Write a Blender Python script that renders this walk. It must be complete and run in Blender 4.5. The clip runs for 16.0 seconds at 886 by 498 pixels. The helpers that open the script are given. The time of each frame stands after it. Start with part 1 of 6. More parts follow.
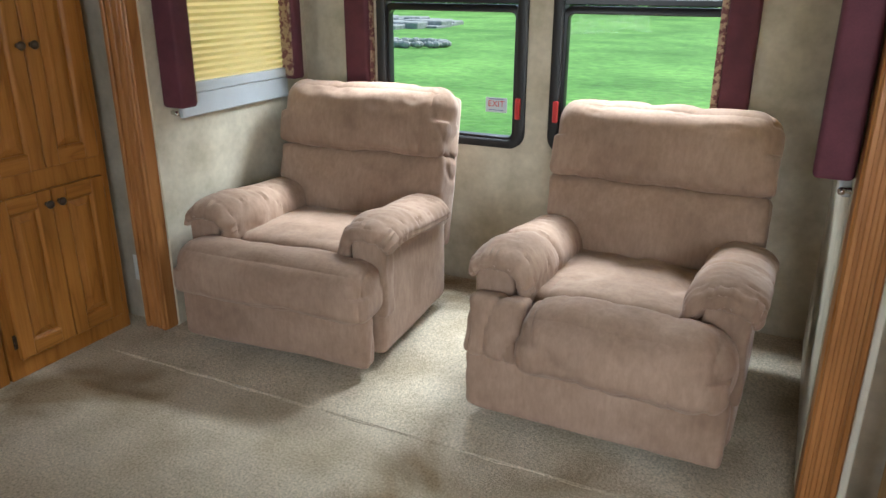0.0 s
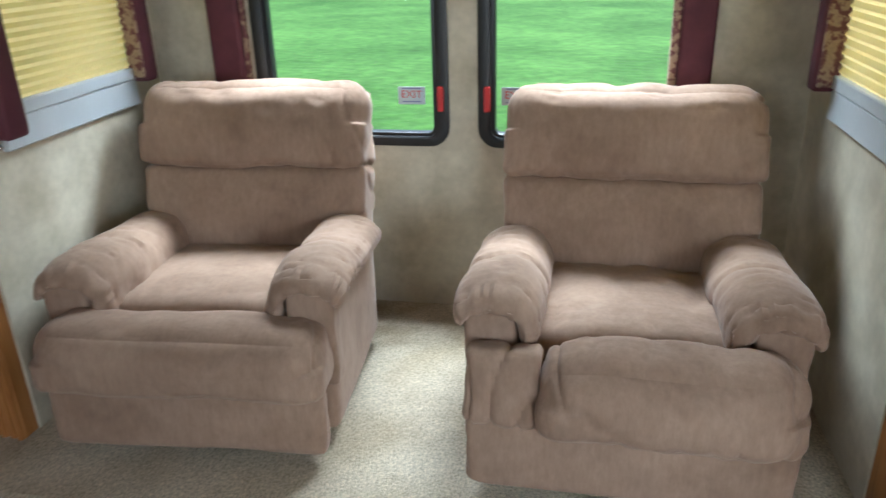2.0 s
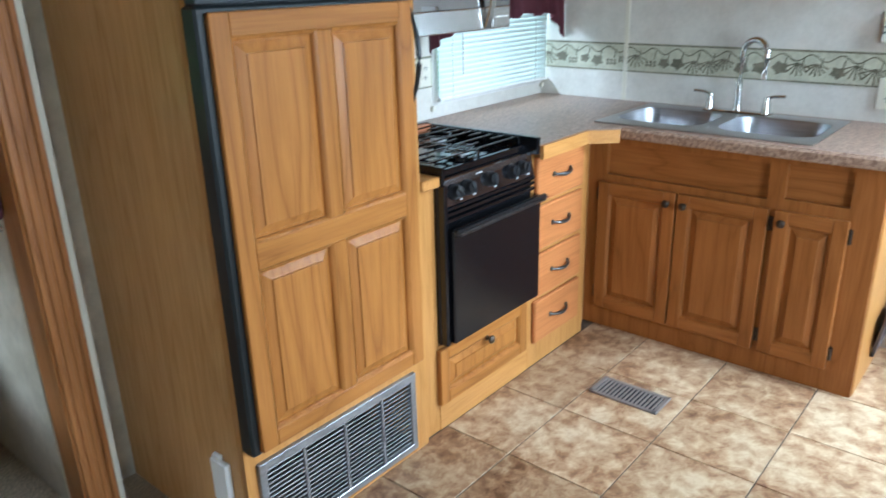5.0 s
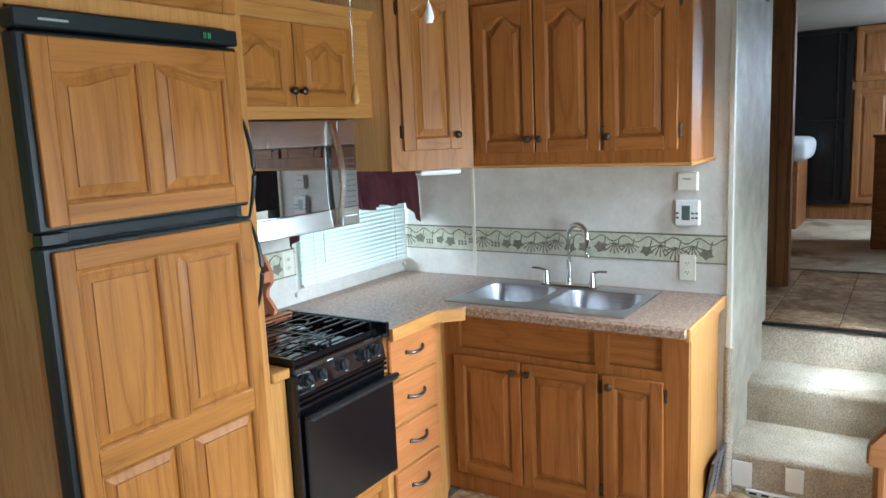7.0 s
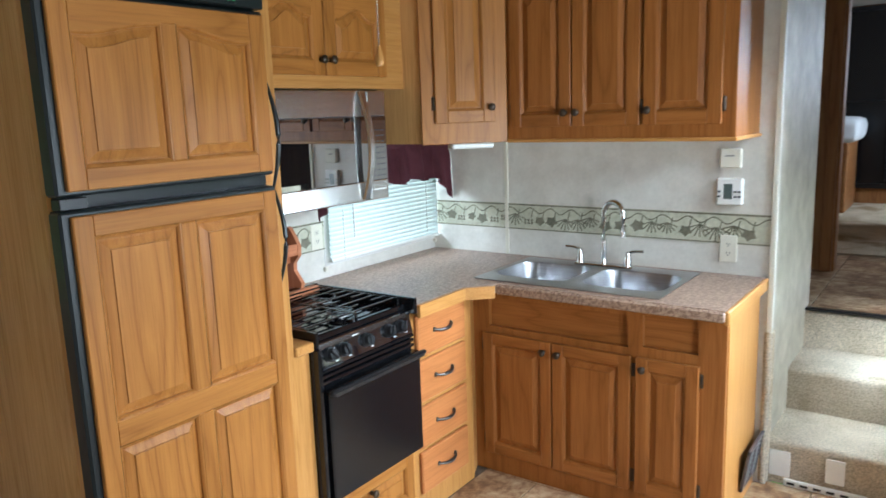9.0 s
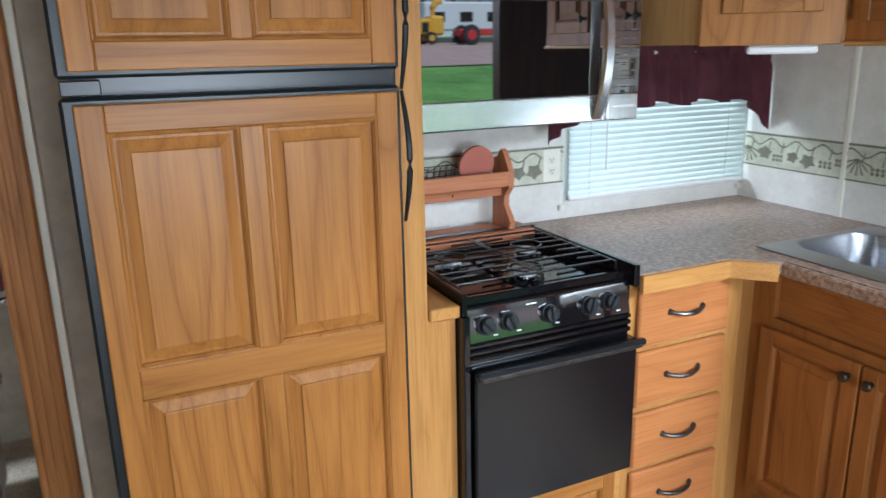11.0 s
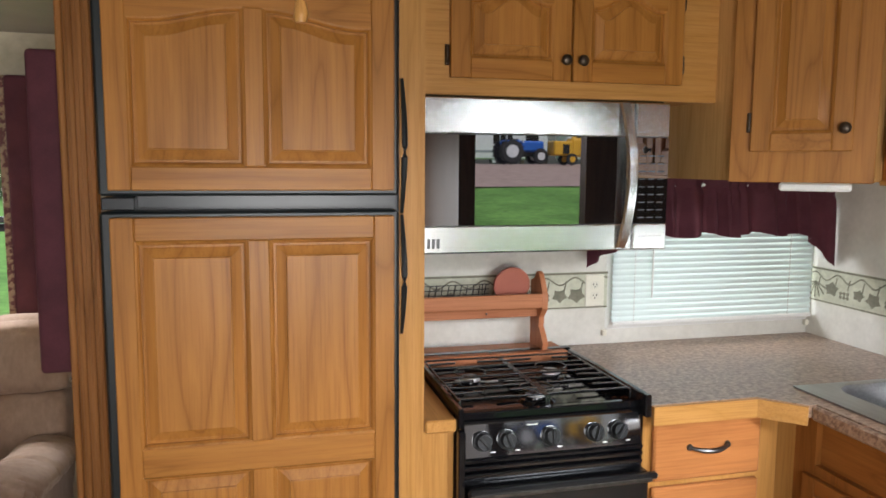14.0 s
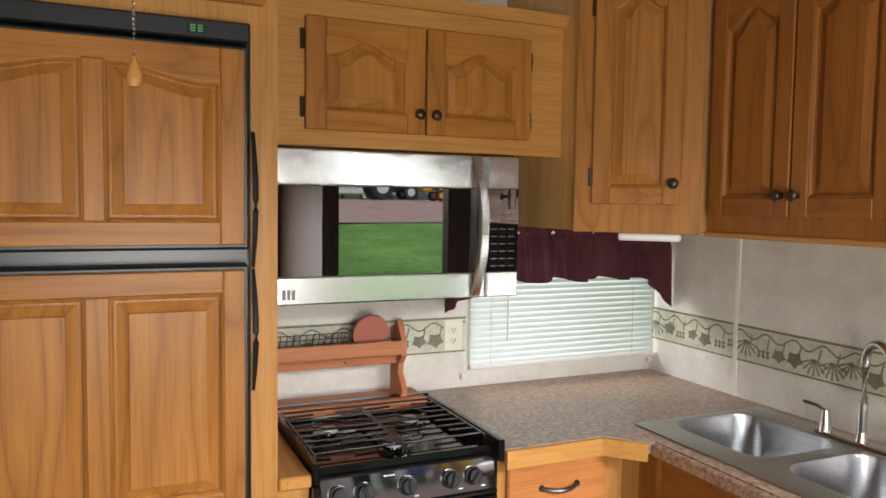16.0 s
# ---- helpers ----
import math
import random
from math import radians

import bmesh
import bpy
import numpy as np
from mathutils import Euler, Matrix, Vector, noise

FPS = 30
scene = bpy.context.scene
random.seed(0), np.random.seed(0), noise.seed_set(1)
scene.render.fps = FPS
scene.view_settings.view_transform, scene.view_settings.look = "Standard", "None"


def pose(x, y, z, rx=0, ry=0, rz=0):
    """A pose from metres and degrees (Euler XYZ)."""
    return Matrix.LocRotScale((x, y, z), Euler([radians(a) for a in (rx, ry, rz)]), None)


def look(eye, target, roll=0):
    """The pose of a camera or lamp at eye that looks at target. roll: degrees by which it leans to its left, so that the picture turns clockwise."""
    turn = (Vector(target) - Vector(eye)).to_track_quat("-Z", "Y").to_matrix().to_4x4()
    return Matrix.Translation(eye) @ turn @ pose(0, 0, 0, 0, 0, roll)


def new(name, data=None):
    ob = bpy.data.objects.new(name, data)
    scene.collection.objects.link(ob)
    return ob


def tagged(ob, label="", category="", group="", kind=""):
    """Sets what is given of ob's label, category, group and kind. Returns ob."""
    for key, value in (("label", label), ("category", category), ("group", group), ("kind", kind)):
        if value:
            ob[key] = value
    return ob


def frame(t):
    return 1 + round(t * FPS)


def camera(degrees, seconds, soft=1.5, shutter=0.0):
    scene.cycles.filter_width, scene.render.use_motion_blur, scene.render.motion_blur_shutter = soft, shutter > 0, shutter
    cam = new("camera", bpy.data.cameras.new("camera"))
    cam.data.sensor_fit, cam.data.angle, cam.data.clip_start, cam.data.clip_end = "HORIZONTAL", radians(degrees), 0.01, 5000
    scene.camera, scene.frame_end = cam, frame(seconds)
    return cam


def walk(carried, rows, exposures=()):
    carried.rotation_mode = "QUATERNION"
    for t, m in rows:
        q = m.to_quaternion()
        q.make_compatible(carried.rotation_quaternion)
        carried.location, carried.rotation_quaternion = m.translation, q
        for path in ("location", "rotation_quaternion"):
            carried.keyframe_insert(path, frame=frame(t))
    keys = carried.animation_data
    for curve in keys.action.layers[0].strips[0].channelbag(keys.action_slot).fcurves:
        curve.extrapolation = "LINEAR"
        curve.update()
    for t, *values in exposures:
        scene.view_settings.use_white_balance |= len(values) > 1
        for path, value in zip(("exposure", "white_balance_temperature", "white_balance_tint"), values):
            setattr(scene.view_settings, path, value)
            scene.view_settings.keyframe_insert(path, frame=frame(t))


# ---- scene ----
cam = camera(61.8, 16.0, shutter=0.4)
PATH = [
    (0, (0.062, 0.106, 1.363), (-0.757, 1.796, 0.677), 0.2),
    (0.5, (-0.017, 0.29, 1.349), (-0.826, 1.977, 0.642), -0.2),
    (1, (-0.141, 0.437, 1.372), (-0.899, 2.137, 0.641), -0.9),
    (1.5, (-0.36, 0.44, 1.376), (-0.963, 2.194, 0.628), -1.3),
    (2, (-0.538, 0.5, 1.369), (-0.891, 2.311, 0.596), -1.6),
    (2.5, (-0.648, 0.544, 1.37), (-0.643, 2.376, 0.566), -1.6),
    (3, (-0.703, 0.471, 1.402), (-0.288, 2.233, 0.552), -0.5),
    (3.5, (-0.615, 0.386, 1.407), (0.178, 2.001, 0.535), 0.1),
    (4, (-0.499, 0.268, 1.388), (0.616, 1.701, 0.55), 0.2),
    (4.2, (-0.455, 0.209, 1.392), (0.741, 1.592, 0.581), -0.4),
    (4.5, (-0.431, 0.198, 1.4), (0.877, 1.49, 0.613), -0.5),
    (5, (-0.449, 0.11, 1.454), (0.981, 1.324, 0.76), -1.5),
    (5.2, (-0.455, 0.091, 1.449), (1.035, 1.265, 0.816), -1.6),
    (7.3, (-0.492, -0.202, 1.637), (1.177, 0.862, 1.349), -2.6),
    (7.5, (-0.492, -0.201, 1.636), (1.181, 0.859, 1.361), -2.5),
    (8, (-0.49, -0.192, 1.641), (1.188, 0.86, 1.363), -2.5),
    (8.5, (-0.472, -0.196, 1.631), (1.182, 0.887, 1.323), -2.3),
    (9, (-0.422, -0.169, 1.595), (1.177, 0.977, 1.234), -2.0),
    (9.5, (-0.216, -0.091, 1.556), (1.249, 1.2, 1.121), -2.1),
    (10, (0.012, 0.038, 1.488), (1.317, 1.481, 1.026), -1.4),
    (10.2, (0.117, 0.1, 1.503), (1.337, 1.609, 1.019), -1.5),
    (12.3, (0.656, -0.177, 1.438), (1.031, 1.73, 0.967), 0.4),
    (12.5, (0.657, -0.18, 1.446), (1.037, 1.734, 1.007), 0.3),
    (13, (0.674, -0.185, 1.463), (1.071, 1.745, 1.12), 0.3),
    (13.5, (0.701, -0.186, 1.488), (1.127, 1.748, 1.207), 0.4),
    (14, (0.713, -0.192, 1.506), (1.201, 1.735, 1.284), 0.4),
    (14.5, (0.722, -0.209, 1.524), (1.295, 1.699, 1.348), 0.6),
    (15, (0.734, -0.214, 1.539), (1.388, 1.671, 1.4), 0.9),
    (15.5, (0.738, -0.211, 1.544), (1.485, 1.641, 1.433), 1.0),
    (16, (0.747, -0.219, 1.55), (1.563, 1.603, 1.425), 0.8),
]
walk(cam, [(t, look(eye, target, roll)) for t, eye, target, roll in PATH], [(0, 0.14, 5700, 5), (1.2, 0.08, 5500, 3), (2.5, 0.1, 5350, 2), (3.0, 0.24, 5450, 3), (3.5, 0.34, 4950, 1), (4.2, 0.26, 5000, 1), (5, 0.2, 4950, 1), (8.5, 0.22, 5300, 3), (10, 0.08, 5250, 4), (12.3, -0.28, 5450, 10), (13.5, -0.3, 5900, 11), (14.5, -0.2, 6500, 13), (16, -0.2, 6600, 14)])

# ---- light ----
world = bpy.data.worlds.new("world")
scene.world = world
world.use_nodes = True
wn = world.node_tree.nodes
sky = wn.new("ShaderNodeTexSky")
sky.sky_type, sky.sun_disc = "NISHITA", False
sky.sun_elevation, sky.sun_rotation = radians(57), radians(27)
sky.air_density, sky.dust_density = 1.0, 3.0
world.node_tree.links.new(sky.outputs[0], wn["Background"].inputs[0])
wn["Background"].inputs[1].default_value = 0.19


def lamp(name, kind, m, energy, color=(1, 1, 1), size=(1, 1), angle=None):
    d = bpy.data.lights.new(name, kind)
    d.energy, d.color = energy, color
    if kind == "AREA":
        d.shape, d.size, d.size_y = "RECTANGLE", size[0], size[1]
    if angle is not None:
        d.angle = radians(angle)
    ob = new(name, d)
    ob.matrix_world = m
    return ob


lamp("sun", "SUN", look((5, 10, 17), (0, 0, 0)), 3.6, (1.0, 0.96, 0.9), angle=20)
COOL = (0.93, 0.97, 1.0)
lamp("daylight_windows", "AREA", look((-0.95, 3.9, 2.86), (-0.9, 2.1, 0.5)), 540, COOL, (2.0, 0.8))
lamp("daylight_side_window", "AREA", look((-3.3, 2.5, 1.9), (-1.2, 2.3, 1.0)), 26, COOL, (0.9, 0.9))
lamp("daylight_side_window", "AREA", look((0.95, 2.62, 1.75), (-0.3, 2.5, 0.8)), 18, COOL, (0.5, 0.8))
lamp("daylight_door", "AREA", look((2.65, -1.3, 2.30), (1.3, 1.2, 0.4)), 370, COOL, (1.7, 0.7))
# Added fill lamp in an unseen opening, to brighten the kitchen fronts.
lamp("fill_dinette", "AREA", look((0.95, -1.33, 1.15), (1.4, 1.6, 0.8)), 62, (1.0, 0.98, 0.95), (1.1, 0.85))
# Added fill lamp in an unseen opening, to lift the refrigerator's side panel.
lamp("fill_rear", "AREA", look((-1.75, -1.33, 1.2), (-0.4, 0.8, 0.2)), 20, (1.0, 0.98, 0.95), (0.9, 0.75))

# Added fill lamp low in the south wall, to brighten the dark stair steps.
lamp("fill_stair", "AREA", look((3.1, -0.29, 0.95), (3.0, 0.20, 0.60)), 4.5, COOL, (0.55, 0.3))
# Added fill lamp out of view in the front room; no window stands there.
lamp("fill_bedroom", "AREA", look((6.6, -1.1, 1.9), (6.3, 0.8, 1.0)), 45, COOL, (0.9, 0.6))

# ---- materials ----


def shader(name, rough=0.5, metal=0.0):
    m = bpy.data.materials.new(name)
    m.use_nodes = True
    nt = m.node_tree
    b = nt.nodes["Principled BSDF"]
    b.inputs["Roughness"].default_value, b.inputs["Metallic"].default_value = rough, metal
    return m, nt, b


def coords(nt, scale, spread=7.0):
    g, o = nt.nodes.new("ShaderNodeNewGeometry"), nt.nodes.new("ShaderNodeObjectInfo")
    mul = nt.nodes.new("ShaderNodeMath")
    mul.operation, mul.inputs[1].default_value = "MULTIPLY", spread
    add = nt.nodes.new("ShaderNodeVectorMath")
    mp = nt.nodes.new("ShaderNodeMapping")
    mp.inputs["Scale"].default_value = scale
    nt.links.new(o.outputs["Random"], mul.inputs[0])
    nt.links.new(g.outputs["Position"], add.inputs[0])
    nt.links.new(mul.outputs[0], add.inputs[1])
    nt.links.new(add.outputs[0], mp.inputs["Vector"])
    return mp.outputs[0]


def noise_tex(nt, vec, scale, detail=4.0, rough=0.55, distort=0.0):
    n = nt.nodes.new("ShaderNodeTexNoise")
    n.inputs["Scale"].default_value, n.inputs["Detail"].default_value = scale, detail
    n.inputs["Roughness"].default_value, n.inputs["Distortion"].default_value = rough, distort
    nt.links.new(vec, n.inputs["Vector"])
    return n.outputs[0]


def ramp(nt, fac, stops):
    r = nt.nodes.new("ShaderNodeValToRGB")
    while len(r.color_ramp.elements) < len(stops):
        r.color_ramp.elements.new(0.5)
    for e, (p, c) in zip(r.color_ramp.elements, stops):
        e.position, e.color = p, (*c, 1)
    nt.links.new(fac, r.inputs[0])
    return r.outputs[0]


def mix(nt, a, b, fac, how="MIX"):
    x = nt.nodes.new("ShaderNodeMix")
    x.data_type, x.blend_type = "RGBA", how
    for sock, v in ((0, fac), (6, a), (7, b)):
        if isinstance(v, bpy.types.NodeSocket):
            nt.links.new(v, x.inputs[sock])
        else:
            x.inputs[sock].default_value = v if sock == 0 else (*v, 1)
    return x.outputs[2]


def bump(nt, b, height, strength, dist=0.002):
    n = nt.nodes.new("ShaderNodeBump")
    n.inputs["Strength"].default_value, n.inputs["Distance"].default_value = strength, dist
    nt.links.new(height, n.inputs["Height"])
    nt.links.new(n.outputs[0], b.inputs["Normal"])


def mottled(name, c1, c2, scale=8, rough=0.6, fine=60, relief=0.2, dist=0.002, metal=0.0, stretch=(1, 1, 1), lo=0.3, hi=0.7, grain=0.15):
    m, nt, b = shader(name, rough, metal)
    v = coords(nt, stretch)
    big = ramp(nt, noise_tex(nt, v, scale), [(lo, c1), (hi, c2)])
    small = noise_tex(nt, v, fine, 3)
    shade = ramp(nt, small, [(0.25, (1 - grain,) * 3), (0.75, (1 + grain,) * 3)])
    nt.links.new(mix(nt, big, shade, 1.0, "MULTIPLY"), b.inputs["Base Color"])
    bump(nt, b, small, relief, dist)
    return m


def plain(name, c, rough=0.5, metal=0.0, relief=0.0, fine=200):
    return mottled(name, tuple(x * 0.93 for x in c), tuple(min(1, x * 1.05) for x in c), 5, rough, fine, relief, 0.001, metal, grain=0.04)


def wood(name, dark, mid, light, axis, rough=0.42):
    m, nt, b = shader(name, rough)
    s = [1.0, 1.0, 1.0]
    s["xyz".index(axis)] = 0.10
    v = coords(nt, s)
    rings = noise_tex(nt, v, 8.5, 1.5, 0.45, 0.15)
    mul = nt.nodes.new("ShaderNodeMath")
    mul.operation, mul.inputs[1].default_value = "MULTIPLY", 13.0
    fr = nt.nodes.new("ShaderNodeMath")
    fr.operation = "PINGPONG"
    fr.inputs[1].default_value = 1.0
    nt.links.new(rings, mul.inputs[0])
    nt.links.new(mul.outputs[0], fr.inputs[0])
    tone = ramp(nt, fr.outputs[0], [(0.0, dark), (0.06, tuple((p + q) / 2 for p, q in zip(dark, mid))), (0.2, mid), (1.0, light)])
    s2 = [1.0, 1.0, 1.0]
    s2["xyz".index(axis)] = 0.03
    pores = noise_tex(nt, coords(nt, s2, 3.0), 170, 3, 0.7)
    pc = ramp(nt, pores, [(0.34, (0.50, 0.42, 0.36)), (0.55, (1, 1, 1))])
    stain = ramp(nt, noise_tex(nt, coords(nt, (1, 1, 1)), 2.2, 2), [(0.3, (0.9, 0.88, 0.85)), (0.7, (1.06, 1.05, 1.04))])
    col = mix(nt, mix(nt, tone, pc, 0.36, "MULTIPLY"), stain, 1.0, "MULTIPLY")
    nt.links.new(col, b.inputs["Base Color"])
    b.inputs["Coat Weight"].default_value, b.inputs["Coat Roughness"].default_value = 0.05, 0.2
    b.inputs["Specular IOR Level"].default_value = 0.22
    bump(nt, b, pores, 0.12, 0.001)
    return m


def woods(name, d, m_, l, rough=0.42):
    return {a: wood(name + "_" + a, d, m_, l, a, rough) for a in "xyz"}


OAK = woods("honey_oak", (0.258, 0.101, 0.017), (0.332, 0.136, 0.026), (0.384, 0.161, 0.034))
FRAME = woods("maple_frame", (0.42, 0.20, 0.05), (0.46, 0.225, 0.06), (0.49, 0.245, 0.07))
TRIM = woods("trim_oak", (0.27, 0.11, 0.03), (0.34, 0.145, 0.042), (0.39, 0.17, 0.052))
# Darker oak tone for the sink base and the cabinet above it.
CAB = woods("darker_oak", (0.24, 0.088, 0.018), (0.29, 0.108, 0.023), (0.33, 0.127, 0.029))
RED = woods("drawer_wood", (0.40, 0.15, 0.045), (0.44, 0.17, 0.052), (0.47, 0.185, 0.058))
VENEER = woods("oak_veneer_panel", (0.51, 0.285, 0.10), (0.56, 0.32, 0.118), (0.60, 0.35, 0.13), 0.26)
RACKW = woods("rack_wood", (0.42, 0.15, 0.065), (0.48, 0.18, 0.08), (0.52, 0.21, 0.10), 0.5)
# Walls behind the viewer, coloured near black to darken reflections and cut bounce light.
DARK_WALL = woods("wall_darkened", (0.035, 0.018, 0.010), (0.045, 0.024, 0.013), (0.055, 0.03, 0.017), 0.6)
DARKW = woods("hall_wood", (0.20, 0.085, 0.03), (0.26, 0.115, 0.042), (0.30, 0.14, 0.05))
WALL = mottled("vinyl_wallboard", (0.42, 0.365, 0.262), (0.61, 0.55, 0.425), 7, 0.5, 34, 0.08, 0.001, grain=0.08)
SPLASH = mottled("backsplash_panel", (0.60, 0.56, 0.49), (0.70, 0.67, 0.60), 9, 0.35, 60, 0.05, 0.001, grain=0.05)
CREAM = plain("cream_batten", (0.72, 0.68, 0.56), 0.45)
CEIL = plain("ceiling_board", (0.34, 0.32, 0.28), 0.7, relief=0.1)
WHITE = plain("white_plastic", (0.78, 0.77, 0.73), 0.4)
SILL = plain("painted_sill", (0.50, 0.52, 0.53), 0.45)
IVORY = plain("ivory_plastic", (0.72, 0.68, 0.56), 0.45)
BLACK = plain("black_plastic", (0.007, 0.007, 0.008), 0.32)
RUBBER = plain("window_rubber", (0.012, 0.012, 0.013), 0.45)
GREYB = plain("badge_print", (0.30, 0.31, 0.31), 0.45)
GREENBLK = plain("fridge_trim", (0.006, 0.009, 0.010), 0.38)
BRONZE = mottled("bronze_hardware", (0.05, 0.035, 0.025), (0.10, 0.075, 0.055), 40, 0.35, 90, 0.05, 0.0005, 0.8)
PEWTER = mottled("pewter_hardware", (0.08, 0.075, 0.07), (0.14, 0.13, 0.12), 40, 0.35, 90, 0.05, 0.0005, 0.9)
STEEL = mottled("brushed_steel", (0.62, 0.61, 0.59), (0.72, 0.71, 0.69), 4, 0.24, 160, 0.12, 0.0004, 1.0, (0.03, 1, 1))
BASIN = mottled("sink_steel", (0.38, 0.38, 0.385), (0.47, 0.47, 0.475), 4, 0.3, 160, 0.1, 0.0004, 1.0, (1, 0.04, 1))
CHROME = plain("satin_nickel", (0.62, 0.61, 0.58), 0.2, 1.0)
def carpet():
    m, nt, b = shader("carpet_pile", 0.97)
    v = coords(nt, (1, 1, 1), 0.0)
    tone = ramp(nt, noise_tex(nt, v, 3.4, 4), [(0.32, (0.50, 0.41, 0.285)), (0.64, (0.71, 0.615, 0.475))])
    fine = noise_tex(nt, v, 130, 6, 0.75)
    tuft = ramp(nt, fine, [(0.32, (0.52, 0.50, 0.46)), (0.5, (1.0, 0.99, 0.97)), (0.68, (1.42, 1.42, 1.4))])
    stain = ramp(nt, noise_tex(nt, v, 2.1, 3, 0.5, 0.4), [(0.54, (1, 1, 1)), (0.68, (0.46, 0.37, 0.26))])
    nt.links.new(mix(nt, mix(nt, tone, tuft, 1.0, "MULTIPLY"), stain, 0.8, "MULTIPLY"), b.inputs["Base Color"])
    b.inputs["Specular IOR Level"].default_value = 0.1
    bump(nt, b, noise_tex(nt, v, 140, 5, 0.75), 0.9, 0.016)
    return m


CARPET = carpet()
LAMINATE = mottled("speckled_laminate", (0.17, 0.098, 0.064), (0.42, 0.29, 0.205), 80, 0.3, 260, 0.03, 0.0005, lo=0.35, hi=0.65, grain=0.3)
GROUT = mottled("grout", (0.075, 0.055, 0.04), (0.12, 0.095, 0.07), 30, 0.85)
# Lighter copy of the maroon fabric: light on the valance is put into its colour.
MAROON_LIT = mottled("maroon_fabric_lit", (0.125, 0.032, 0.045), (0.175, 0.048, 0.066), 10, 0.8, 300, 0.3, 0.0008)
MAROON = mottled("maroon_fabric", (0.070, 0.014, 0.022), (0.105, 0.024, 0.036), 10, 0.8, 400, 0.3, 0.0008)
PRINT = mottled("floral_print", (0.13, 0.045, 0.045), (0.33, 0.23, 0.15), 45, 0.8, 150, 0.2, 0.0008, lo=0.45, hi=0.52)
DISK = plain("terracotta_pink", (0.42, 0.13, 0.085), 0.6)
WIRE = plain("black_wire", (0.03, 0.03, 0.03), 0.4, 0.7)
STONE = mottled("pale_stone", (0.28, 0.28, 0.27), (0.42, 0.42, 0.41), 6, 0.9, 40, 0.5, 0.01)
GRAVEL = mottled("reddish_gravel", (0.36, 0.25, 0.21), (0.48, 0.36, 0.31), 2, 0.95, 30, 0.4, 0.01)
RVWHITE = plain("rv_white", (0.75, 0.76, 0.78), 0.4)
BLUE = plain("tractor_blue", (0.02, 0.13, 0.55), 0.35)
YELLOW = plain("machine_yellow", (0.75, 0.42, 0.03), 0.4)
REDP = plain("red_paint", (0.55, 0.03, 0.03), 0.4)
TYRE = plain("tyre_rubber", (0.03, 0.03, 0.032), 0.8)


def tile_material():
    m, nt, b = shader("stone_look_tile", 0.42)
    v = coords(nt, (1, 1, 1), 30.0)
    cloud, veins = noise_tex(nt, v, 5.5, 3, 0.5, 0.3), noise_tex(nt, v, 19, 8, 0.7, 0.35)
    both = nt.nodes.new("ShaderNodeMath")
    both.operation = "ADD"
    less = nt.nodes.new("ShaderNodeMath")
    less.operation, less.inputs[1].default_value = "MULTIPLY", 0.6
    nt.links.new(cloud, less.inputs[0])
    nt.links.new(less.outputs[0], both.inputs[0])
    nt.links.new(veins, both.inputs[1])
    half = nt.nodes.new("ShaderNodeMath")
    half.operation, half.inputs[1].default_value = "MULTIPLY", 0.625
    nt.links.new(both.outputs[0], half.inputs[0])
    c = ramp(nt, half.outputs[0], [(0.37, (0.135, 0.060, 0.025)), (0.455, (0.29, 0.160, 0.078)), (0.515, (0.41, 0.27, 0.15)), (0.61, (0.57, 0.44, 0.28))])
    rnd = nt.nodes.new("ShaderNodeObjectInfo")
    tone = ramp(nt, rnd.outputs["Random"], [(0.0, (0.80, 0.78, 0.75)), (1.0, (1.12, 1.12, 1.12))])
    c = mix(nt, c, tone, 1.0, "MULTIPLY")
    nt.links.new(c, b.inputs["Base Color"])
    bump(nt, b, noise_tex(nt, v, 25, 4), 0.12, 0.002)
    return m


def suede():
    m, nt, b = shader("suede_microfibre", 0.9)
    v = coords(nt, (1, 1, 1))
    nap = noise_tex(nt, v, 4.5, 4, 0.6, 0.3)
    c = ramp(nt, nap, [(0.3, (0.232, 0.150, 0.104)), (0.7, (0.345, 0.236, 0.170))])
    fine = noise_tex(nt, coords(nt, (1, 1, 0.35)), 55, 4, 0.65)
    brushed = ramp(nt, fine, [(0.3, (0.88, 0.87, 0.86)), (0.7, (1.1, 1.1, 1.1))])
    nt.links.new(mix(nt, c, brushed, 1.0, "MULTIPLY"), b.inputs["Base Color"])
    b.inputs["Sheen Weight"].default_value, b.inputs["Sheen Roughness"].default_value = 0.22, 0.4
    b.inputs["Sheen Tint"].default_value = (1, 0.86, 0.79, 1)
    b.inputs["Specular IOR Level"].default_value = 0.1
    bump(nt, b, noise_tex(nt, coords(nt, (0.5, 1, 1)), 30, 5, 0.6, 0.3), 0.22, 0.006)
    return m


def gloss_black(name, ior, rough, relief=0.0, scale=300):
    m, nt, b = shader(name, rough)
    b.inputs["Base Color"].default_value = (0.006, 0.006, 0.007, 1)
    b.inputs["IOR"].default_value = ior
    if relief:
        bump(nt, b, noise_tex(nt, coords(nt, (1, 1, 1)), scale, 2), relief, 0.001)
    return m


